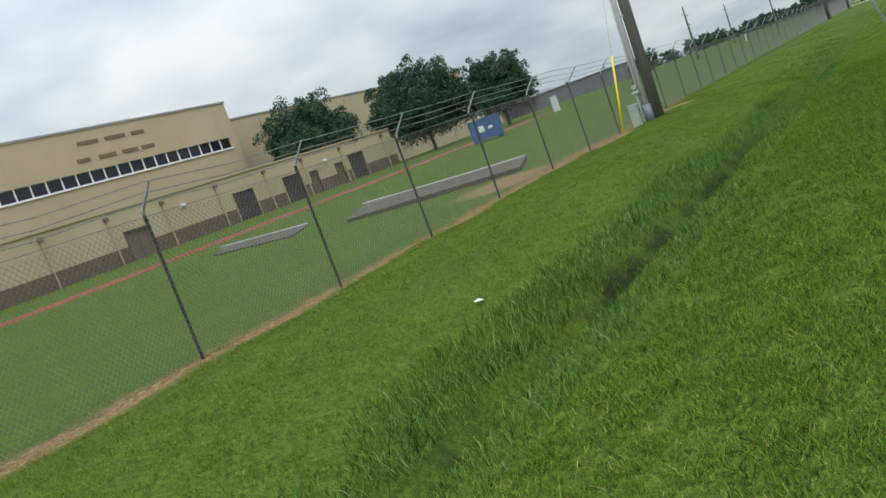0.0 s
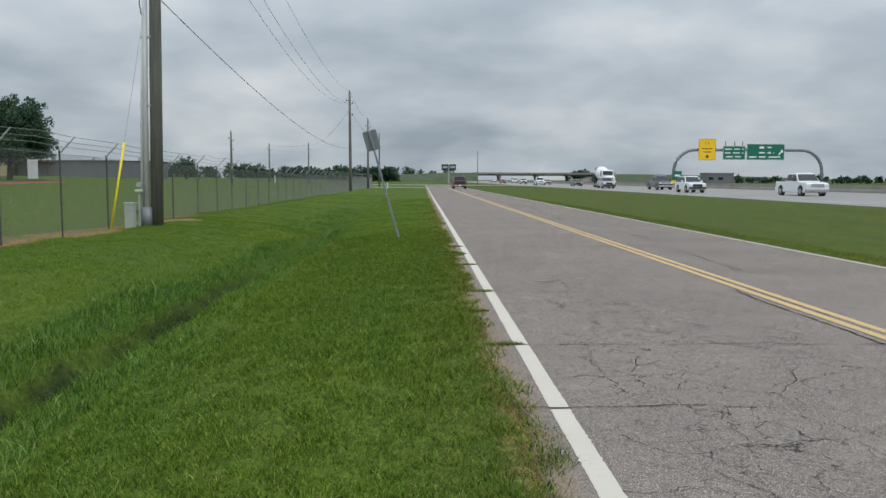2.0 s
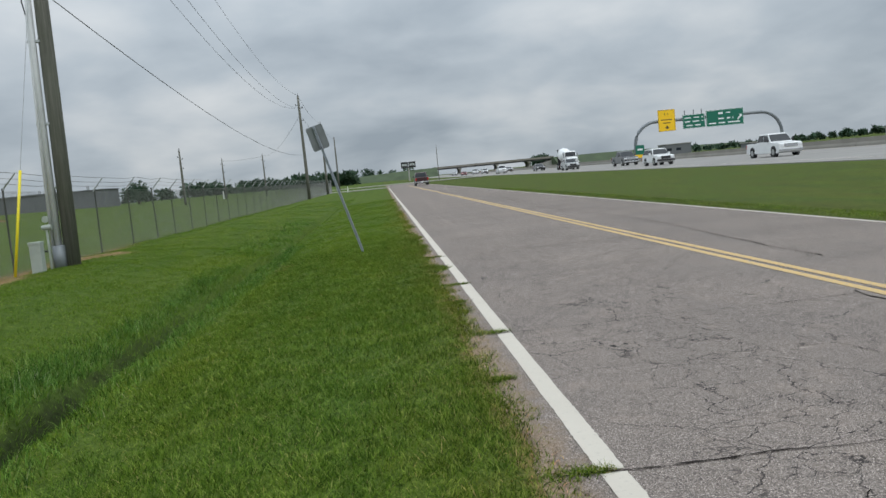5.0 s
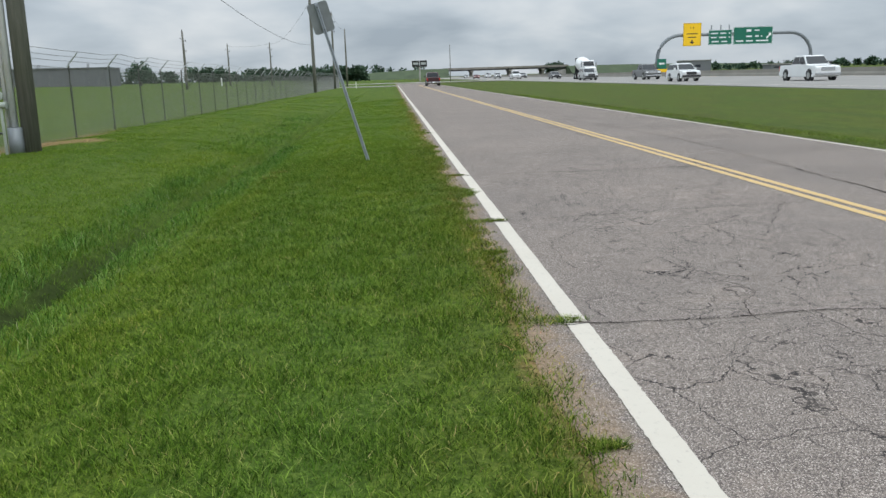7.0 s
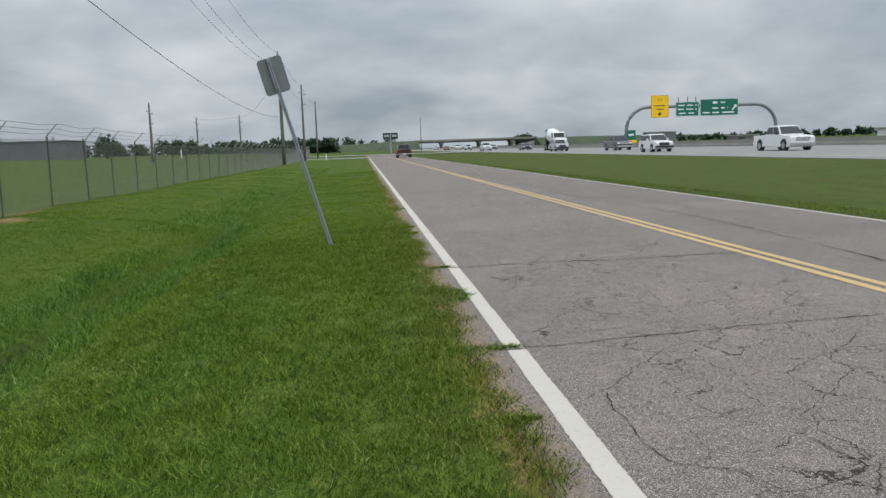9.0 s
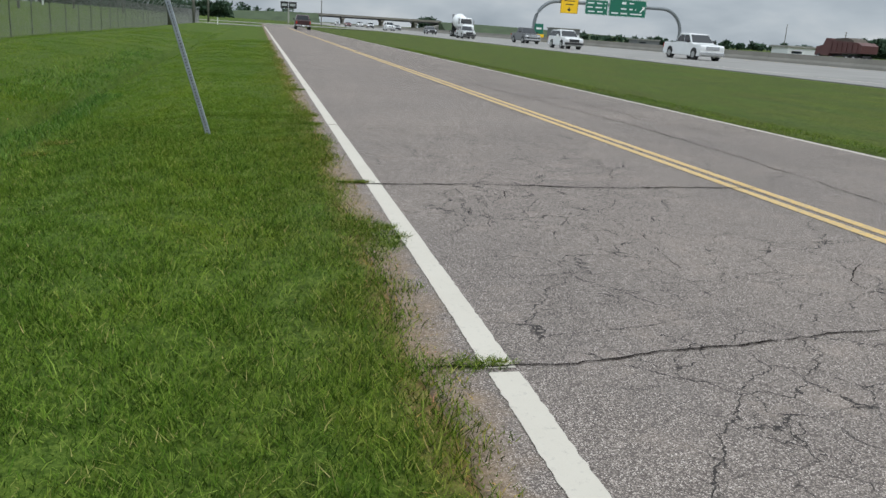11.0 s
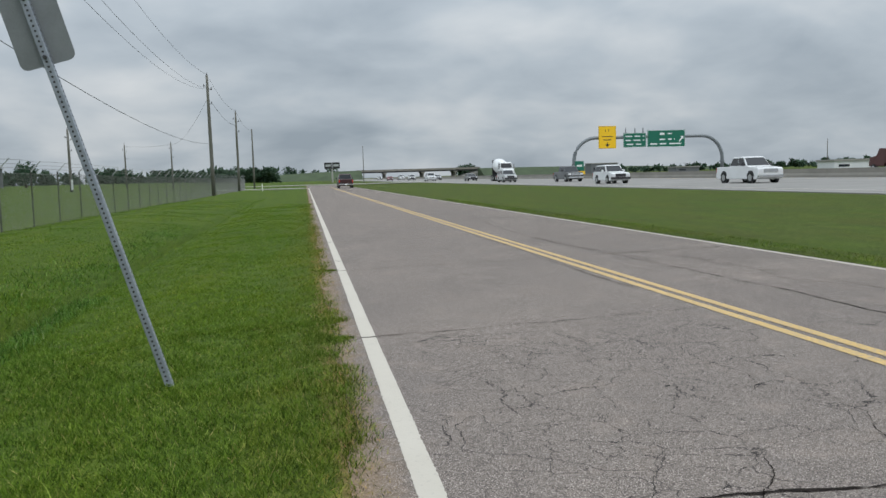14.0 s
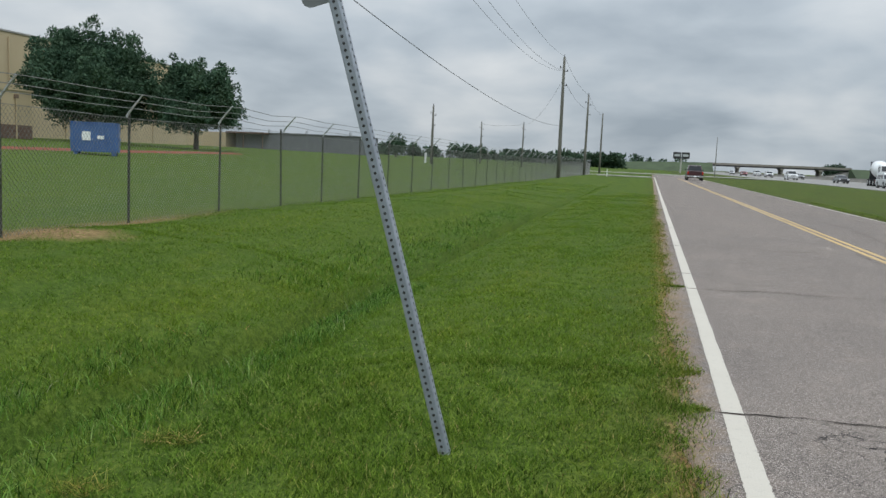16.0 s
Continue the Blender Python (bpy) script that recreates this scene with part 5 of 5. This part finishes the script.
yp = panel(50.15, 53.35, 5.15, 9.05, SIGN_YELLOW, "large yellow highway sign", [(0.5, 2.65, 1.95, 2.2), (0.8, 2.4, 1.35, 1.62), (1.15, 1.4, 2.75, 3.45), (1.7, 1.95, 2.75, 3.45)], BLACK)
part("arrow", slab(new_bm(), [(51.75, 5.45), (52.17, 5.85), (51.87, 5.85), (51.87, 6.15), (51.63, 6.15), (51.63, 5.85), (51.33, 5.85)], -0.559, -0.552, "y"), BLACK, yp, "black down arrow")
panel(54.7, 58.9, 5.25, 7.75, SIGN_GREEN, "green highway distance sign", [(0.3, 1.7, 1.75, 2.1), (2.0, 3.2, 1.75, 2.1), (3.5, 3.9, 1.75, 2.1), (0.3, 1.5, 1.05, 1.4), (1.8, 3.2, 1.05, 1.4), (3.5, 3.9, 1.05, 1.4), (0.5, 1.9, 0.35, 0.7), (2.2, 3.4, 0.35, 0.7)], SIGN_WHITE)
gp = panel(59.15, 66.2, 5.2, 8.15, SIGN_GREEN, "large green highway exit sign", [(2.25, 3.25, 1.95, 2.65), (3.7, 4.7, 2.15, 2.5), (2.2, 3.4, 1.1, 1.55), (3.8, 4.6, 1.1, 1.55), (4.9, 5.2, 1.1, 1.55), (0.4, 1.9, 0.35, 0.75), (2.2, 3.6, 0.35, 0.75), (4.0, 6.4, 0.35, 0.75)], SIGN_WHITE)
part("arrow", slab(new_bm(), [(65.0, 6.2), (65.15, 6.05), (65.75, 6.65), (65.9, 6.5), (65.9, 7.05), (65.35, 7.05), (65.55, 6.85)], -0.559, -0.552, "y"), SIGN_WHITE, gp, "white slanting arrow")
for x in (55.2, 56.9, 58.4):
    part("sign_upright", box(new_bm(), x - 0.06, x + 0.06, -0.47, -0.3, 5.2, 8.6), GANTRY, gantry)

exit_sign = thing("exit_sign", "small green roadside sign with a yellow tab", "road sign", (43.8, 142.0, 0.1))
part("sign_board", box(new_bm(), -0.75, 0.75, -0.03, 0.03, 1.3, 2.9, 0.02), SIGN_GREEN, exit_sign, "green sign board")
part("yellow_tab", box(new_bm(), -0.95, 0.95, -0.03, 0.03, 0.75, 1.27, 0.02), SIGN_YELLOW, exit_sign, "yellow tab board")
for x in (-0.5, 0.5):
    part("sign_leg", tube(new_bm(), [(x, 0.06, -0.3), (x, 0.06, 2.7)], 0.04, 6), GALV, exit_sign)
part("lettering", box(new_bm(), -0.45, 0.45, -0.036, -0.032, 2.0, 2.3), SIGN_WHITE, exit_sign, "unreadable bar of writing")

# ---------------------------------------------------------------- far buildings beyond the highway


def far_block(name, x, y, sx, sy, h, material, label, roof=None, z=0.0):
    t = thing(name, label, "building", (x, y, z), "buildings beyond the highway")
    part("block_wall", box(new_bm(), -sx / 2, sx / 2, -sy / 2, sy / 2, -0.3, h), material, t)
    part("block_roof", box(new_bm(), -sx / 2 - 0.3, sx / 2 + 0.3, -sy / 2 - 0.3, sy / 2 + 0.3, h + 0.003, h + 0.4), roof or ROOF, t)
    for k in range(int(sx / 5)):
        part("block_window", box(new_bm(), -sx / 2 + 1 + 5 * k, -sx / 2 + 3.6 + 5 * k, -sy / 2 - 0.06, -sy / 2 - 0.003, h * 0.35, h * 0.62), GLASS, t)
    return t


far_block("grey_office", 153, 420, 14, 10, 5.0, GREY_METAL, "small dark grey office block on the horizon")
far_block("white_shed", 118, 178, 9, 6, 1.9, WHITE_WALL, "low white shed beyond the highway")
far_block("white_warehouse", 227, 232, 34, 5, 14.0, WHITE_WALL, "tall white warehouse with a dark band", PLASTIC)
far_block("low_grey_block", 140, 300, 9, 7, 1.7, GREY_METAL, "low grey building on the horizon")
utility_pole(168, 255, 0.0, 9.5, 0.14, 0.1, hardware=False, label="slim pole beyond the highway")
bm = tube(new_bm(), [(0, 0, -0.2), (0, 0, 0.9)], 0.05, 8)
wp = thing("marker_post", "short white marker post at the side street", "marker post", (-6.2, 127, 0.05))
part("post_body", bm, SIGN_WHITE, wp)

# ---------------------------------------------------------------- vehicles


def wheel(x, y, r, wd, parent):
    t = part("tyre", tube(new_bm(), [(x - wd / 2, y, r), (x - wd / 2 + 0.03, y, r), (x + wd / 2 - 0.03, y, r), (x + wd / 2, y, r)], [r * 0.93, r, r, r * 0.93], 20), TYRE, parent, smooth=False)
    part("rim", tube(new_bm(), [(x - wd / 2 - 0.012, y, r), (x + wd / 2 + 0.012, y, r)], r * 0.60, 14), RIM, t)
    return t


def shell(outline, half, taper=0.0, z_ref=0.0, z_top=1.0, bevel=0.05):
    """A body drawn across its width from a side outline; higher parts lean inwards."""
    b = new_bm()
    def wid(z):
        return half - taper * max(0.0, min(1.0, (z - z_ref) / (z_top - z_ref)))
    lo = [b.verts.new((-wid(z), y, z)) for y, z in outline]
    hi = [b.verts.new((wid(z), y, z)) for y, z in outline]
    b.faces.new(lo)
    b.faces.new(hi)
    n = len(outline)
    for i in range(n):
        b.faces.new((lo[i], lo[(i + 1) % n], hi[(i + 1) % n], hi[i]))
    bmesh.ops.recalc_face_normals(b, faces=b.faces)
    bmesh.ops.bevel(b, geom=list(b.edges), offset=bevel, segments=2, affect="EDGES", profile=0.6)
    return b


def pane(quad):
    b = new_bm()
    q = [Vector(p) for p in quad]
    n = (q[1] - q[0]).cross(q[3] - q[0]).normalized() * 0.012
    lo = [b.verts.new(p - n) for p in q]
    hi = [b.verts.new(p + n) for p in q]
    b.faces.new(lo)
    b.faces.new(hi)
    for i in range(4):
        b.faces.new((lo[i], lo[(i + 1) % 4], hi[(i + 1) % 4], hi[i]))
    return b


def vehicle(kind, x, y, z, turn, paint, label, colour_group="traffic on the highway"):
    """A road vehicle; its nose points to -y before turning."""
    t = thing({"pickup": "pickup_truck", "suv": "suv_car", "sedan": "sedan_car"}[kind], label, {"pickup": "pickup truck", "suv": "car", "sedan": "car"}[kind], (x, y, z), colour_group, turn)
    L, H, W, belt, hood, wr = {"pickup": (5.8, 1.93, 1.0, 1.22, 1.16, 0.40), "suv": (4.8, 1.75, 0.94, 1.08, 1.05, 0.36), "sedan": (4.8, 1.45, 0.92, 0.92, 0.90, 0.33)}[kind]
    f, r = -L / 2, L / 2
    lower = [(f, 0.42), (f - 0.03, hood - 0.25), (f + 0.12, hood - 0.06), (f + 1.25, hood + 0.03), (f + 1.5, belt), (r - 0.06, belt - 0.02), (r, belt - 0.15), (r, 0.45), (r - 0.25, 0.32), (f + 0.2, 0.28)]
    part("body", shell(lower, W, 0.06, 0.6, belt), paint, t)
    if kind == "pickup":
        cab = [(f + 1.42, belt - 0.05), (f + 2.15, H - 0.05), (f + 2.5, H), (f + 3.65, H - 0.02), (f + 3.95, belt - 0.05)]
    elif kind == "suv":
        cab = [(f + 1.25, belt - 0.05), (f + 1.95, H - 0.06), (f + 2.4, H), (r - 0.5, H - 0.06), (r - 0.06, belt - 0.05)]
    else:
        cab = [(f + 1.35, belt - 0.05), (f + 2.15, H - 0.05), (f + 2.6, H), (f + 3.3, H - 0.05), (r - 0.55, belt - 0.05)]
    c = part("cabin", shell(cab, W - 0.06, 0.17, belt, H), paint, t)

    def w_at(zz, out=0.004):
        return W - 0.06 - 0.17 * max(0, min(1, (zz - belt) / (H - belt))) + out
    z0, z1 = belt + 0.06, H - 0.13
    def y_on(i, j, zz):
        (ya, za), (yb, zb) = cab[i], cab[j]
        return ya + (yb - ya) * (zz - za) / (zb - za)
    for s_ in (-1, 1):
        ya0, ya1 = y_on(0, 1, z0) + 0.16, y_on(0, 1, z1) + 0.16
        yb0, yb1 = y_on(4, 3, z0) - 0.12, y_on(4, 3, z1) - 0.12
        m0, m1 = ya0 + (yb0 - ya0) * 0.48, ya1 + (yb1 - ya1) * 0.45
        part("side_window", pane([(s_ * w_at(z0), ya0, z0), (s_ * w_at(z0), m0 - 0.04, z0), (s_ * w_at(z1), m1 - 0.04, z1), (s_ * w_at(z1), ya1, z1)]), CAR_GLASS, c)
        part("side_window", pane([(s_ * w_at(z0), m0 + 0.04, z0), (s_ * w_at(z0), yb0, z0), (s_ * w_at(z1), yb1, z1), (s_ * w_at(z1), m1 + 0.04, z1)]), CAR_GLASS, c)
        part("mirror", box(new_bm(), s_ * (W + 0.02), s_ * (W + 0.2), f + 1.75, f + 1.87, belt + 0.02, belt + 0.22), paint if kind != "pickup" else PLASTIC, t)
        part("headlamp", box(new_bm(), s_ * (W - 0.42), s_ * (W - 0.06), f - 0.045, f + 0.1, hood - 0.36, hood - 0.16, 0.02), LAMP_CLEAR, t, "clear headlamp")
        part("tail_lamp", box(new_bm(), s_ * (W - 0.20), s_ * (W - 0.02), r - 0.06, r + 0.02, belt - 0.45, belt - 0.10), LAMP_RED, t, "red tail lamp")
        for yy in (f + 0.95, r - 1.15):
            wheel(s_ * (W - 0.10), yy, wr, 0.24, t)
            part("wheel_arch", tube(new_bm(), [(s_ * (W - 0.22), yy, wr + 0.02), (s_ * (W - 0.01), yy, wr + 0.02)], wr + 0.09, 18), PLASTIC, t)
    wz0, wz1 = belt + 0.05, H - 0.10
    part("windscreen", pane([(-w_at(wz0) + 0.07, y_on(0, 1, wz0) - 0.012, wz0), (w_at(wz0) - 0.07, y_on(0, 1, wz0) - 0.012, wz0), (w_at(wz1) - 0.07, y_on(0, 1, wz1) - 0.012, wz1), (-w_at(wz1) + 0.07, y_on(0, 1, wz1) - 0.012, wz1)]), CAR_GLASS, c)
    part("rear_window", pane([(-w_at(wz0) + 0.12, y_on(4, 3, wz0) + 0.012, wz0), (w_at(wz0) - 0.12, y_on(4, 3, wz0) + 0.012, wz0), (w_at(wz1) - 0.12, y_on(4, 3, wz1) + 0.012, wz1), (-w_at(wz1) + 0.12, y_on(4, 3, wz1) + 0.012, wz1)]), CAR_GLASS, c)
    part("grille", box(new_bm(), -W + 0.45, W - 0.45, f - 0.05, f + 0.05, hood - 0.42, hood - 0.14, 0.015), CHROME if kind == "pickup" else PLASTIC, t)
    part("front_bumper", box(new_bm(), -W + 0.02, W - 0.02, f - 0.10, f + 0.1, 0.40, 0.60, 0.03), CHROME if kind == "pickup" else PLASTIC, t)
    part("rear_bumper", box(new_bm(), -W + 0.02, W - 0.02, r - 0.1, r + 0.10, 0.42, 0.60, 0.03), CHROME if kind == "pickup" else PLASTIC, t)
    part("number_plate", box(new_bm(), -0.16, 0.16, r + 0.101, r + 0.106, 0.44, 0.58), SIGN_WHITE, t, "pale blank plate")
    if kind == "pickup":
        part("cargo_bed", box(new_bm(), -W + 0.16, W - 0.16, f + 4.0, r - 0.12, belt - 0.012, belt + 0.004), PLASTIC, t, "dark open bed")
        part("tailgate", box(new_bm(), -W + 0.24, W - 0.24, r + 0.002, r + 0.02, 0.68, belt - 0.06, 0.01), paint, t)
    return t


def hz_at(x):
    return float(np.interp(x, hx, hz))


LANE1, LANE2 = 28.0, 31.8
vehicle("pickup", 4.95, 128.0, 0.0, 180, PAINT_MAROON, "maroon pickup truck driving away on the frontage road", "vehicles on the frontage road")
vehicle("pickup", LANE2, 70.5, hz_at(LANE2), 0, PAINT_WHITE, "white pickup truck with chrome grille on the highway")
vehicle("suv", LANE1, 88.0, hz_at(LANE1), 0, PAINT_WHITE, "white sport utility car on the highway")
vehicle("pickup", LANE2, 112.0, hz_at(LANE2), 0, PAINT_DARK, "charcoal pickup truck on the highway")
vehicle("suv", LANE1, 128.0, hz_at(LANE1), 0, PAINT_SILVER, "silver sport utility car on the highway")
vehicle("sedan", LANE2, 172.0, hz_at(LANE2), 0, PAINT_DARK, "dark sedan on the highway")
vehicle("pickup", LANE1, 200.0, hz_at(LANE1), 0, PAINT_WHITE, "distant white pickup truck on the highway")
vehicle("sedan", 35.4, 235.0, hz_at(35.4), 0, PAINT_SILVER, "distant silver sedan on the highway")
vehicle("suv", LANE2, 262.0, hz_at(LANE2), 0, PAINT_WHITE, "distant white car on the highway")
vehicle("sedan", LANE1, 290.0, hz_at(LANE1), 0, PAINT_RED, "distant red sedan on the highway")
vehicle("pickup", 35.4, 320.0, hz_at(35.4), 0, PAINT_WHITE, "distant white pickup near the overpass")
vehicle("suv", 38.8, 345.0, hz_at(38.8), 0, PAINT_SILVER, "distant silver car near the overpass")
vehicle("sedan", LANE2, 370.0, hz_at(LANE2), 0, PAINT_WHITE, "distant white sedan near the overpass")
vehicle("suv", 35.4, 410.0, hz_at(35.4), 0, PAINT_WHITE, "distant white car near the overpass")


def mixer_truck(x, y, z):
    t = thing("concrete_mixer_truck", "white concrete mixer truck on the highway", "truck", (x, y, z), "traffic on the highway")
    part("chassis", box(new_bm(), -0.55, 0.55, -4.3, 4.3, 0.75, 1.0), PLASTIC, t)
    part("bonnet", shell([(-4.55, 0.7), (-4.55, 1.75), (-4.2, 1.95), (-2.9, 2.1), (-2.9, 0.7)], 1.0, 0.12, 1.0, 2.1, 0.07), PAINT_WHITE, t)
    cabp = part("cab", shell([(-2.95, 0.8), (-2.95, 2.1), (-2.65, 2.95), (-2.3, 3.05), (-1.2, 3.05), (-1.2, 0.8)], 1.08, 0.10, 1.5, 3.05, 0.06), PAINT_WHITE, t)
    part("windscreen", pane([(-0.92, -2.97, 2.15), (0.92, -2.97, 2.15), (0.86, -2.71, 2.88), (-0.86, -2.71, 2.88)]), CAR_GLASS, cabp)
    for s_ in (-1, 1):
        part("side_window", pane([(s_ * 1.055, -2.75, 2.12), (s_ * 1.055, -1.6, 2.12), (s_ * 1.0, -1.6, 2.8), (s_ * 1.0, -2.55, 2.8)]), CAR_GLASS, cabp)
        part("mirror", box(new_bm(), s_ * 1.15, s_ * 1.35, -2.95, -2.85, 1.95, 2.7), CHROME, t)
        part("mudguard", box(new_bm(), s_ * 0.78, s_ * 1.22, -4.2, -3.0, 1.02, 1.14, 0.03), PAINT_WHITE, t)
        part("headlamp", box(new_bm(), s_ * 0.72, s_ * 1.0, -4.60, -4.45, 1.05, 1.3, 0.03), LAMP_CLEAR, t)
        wheel(s_ * 1.02, -3.6, 0.52, 0.32, t)
        for yy in (-0.2, 1.6, 2.85):
            wheel(s_ * 0.95, yy, 0.52, 0.5, t)
    part("grille", box(new_bm(), -0.55, 0.55, -4.62, -4.5, 0.85, 1.75, 0.03), CHROME, t)
    part("bumper", box(new_bm(), -1.15, 1.15, -4.75, -4.5, 0.45, 0.8, 0.04), CHROME, t)
    part("mixer_drum", tube(new_bm(), [(0, -1.0, 2.0), (0, -0.6, 2.05), (0, 0.6, 2.3), (0, 2.0, 2.6), (0, 3.4, 3.0), (0, 4.1, 3.2)], [0.45, 1.0, 1.22, 1.2, 0.75, 0.5], 22), PAINT_WHITE, t, "white revolving drum", True)
    part("rear_frame", box(new_bm(), -0.8, 0.8, 3.6, 3.8, 1.0, 2.4), PLASTIC, t)
    part("hopper", slab(new_bm(), [(3.7, 3.3), (4.6, 3.6), (4.5, 2.9), (3.9, 2.7)], -0.6, 0.6, "x"), PLASTIC, t)
    part("chute", slab(new_bm(), [(4.2, 2.6), (4.9, 1.3), (5.0, 1.35), (4.35, 2.7)], -0.25, 0.25, "x"), GALV, t)
    part("water_tank", tube(new_bm(), [(-0.9, -0.9, 1.5), (0.9, -0.9, 1.5)], 0.3, 12), GALV, t)


mixer_truck(LANE2, 146.0, hz_at(LANE2))


def dump_truck(x, y, z):
    """A tipper seen from behind and the side; its nose points to +y."""
    t = thing("dump_truck", "dark red dump truck on the far highway carriageway", "truck", (x, y, z), "traffic on the highway")
    part("chassis", box(new_bm(), -0.5, 0.5, -3.8, 4.2, 0.75, 1.0), PLASTIC, t)
    part("tipper_body", slab(new_bm(), [(-4.1, 1.3), (1.6, 1.1), (1.6, 2.75), (-3.4, 2.55), (-4.2, 2.2)], -1.2, 1.2, "x"), RED_WALL, t, "dark red tipper body")
    for k in range(6):
        part("body_rib", box(new_bm(), 1.203, 1.27, -3.5 + 0.95 * k, -3.4 + 0.95 * k, 1.3, 2.45), RED_WALL, t)
        part("body_rib", box(new_bm(), -1.27, -1.203, -3.5 + 0.95 * k, -3.4 + 0.95 * k, 1.3, 2.45), RED_WALL, t)
    part("load", slab(new_bm(), [(-2.8, 2.4), (1.3, 2.5), (0.9, 3.0), (-1.0, 3.1), (-2.0, 2.9)], -1.0, 1.0, "x"), BARK, t, "heaped dark load")
    part("cab", shell([(1.8, 0.8), (1.8, 2.9), (2.0, 3.0), (2.9, 3.0), (3.3, 2.1), (4.5, 1.9), (4.6, 0.8)], 1.1, 0.12, 1.6, 3.0, 0.06), RED_WALL, t)
    part("exhaust_stack", tube(new_bm(), [(0.9, 1.7, 1.0), (0.9, 1.7, 3.9)], 0.08, 8), CHROME, t)
    for s_ in (-1, 1):
        for yy in (-3.0, -1.7, 3.7):
            wheel(s_ * 0.98, yy, 0.52, 0.4, t)


dump_truck(72.0, 104.0, 0.1)

# ---------------------------------------------------------------- litter in the verge
b = new_bm()
r = random.Random(4)
z = float(ground_z(np.array([-5.4]), np.array([6.6]))[0]) + 0.03
lo = [b.verts.new((-5.4 + 0.07 * (0.7 + 0.5 * r.random()) * math.cos(6.283 * i / 9), 6.6 + 0.03 * (0.7 + 0.5 * r.random()) * math.sin(6.283 * i / 9), z + 0.015 * r.random())) for i in range(9)]
topv = b.verts.new((-5.4, 6.6, z + 0.035))
for i in range(9):
    b.faces.new((lo[i], lo[(i + 1) % 9], topv))
tagged(part("paper_scrap", b, SIGN_WHITE), "crumpled white paper scrap in the grass", "litter")
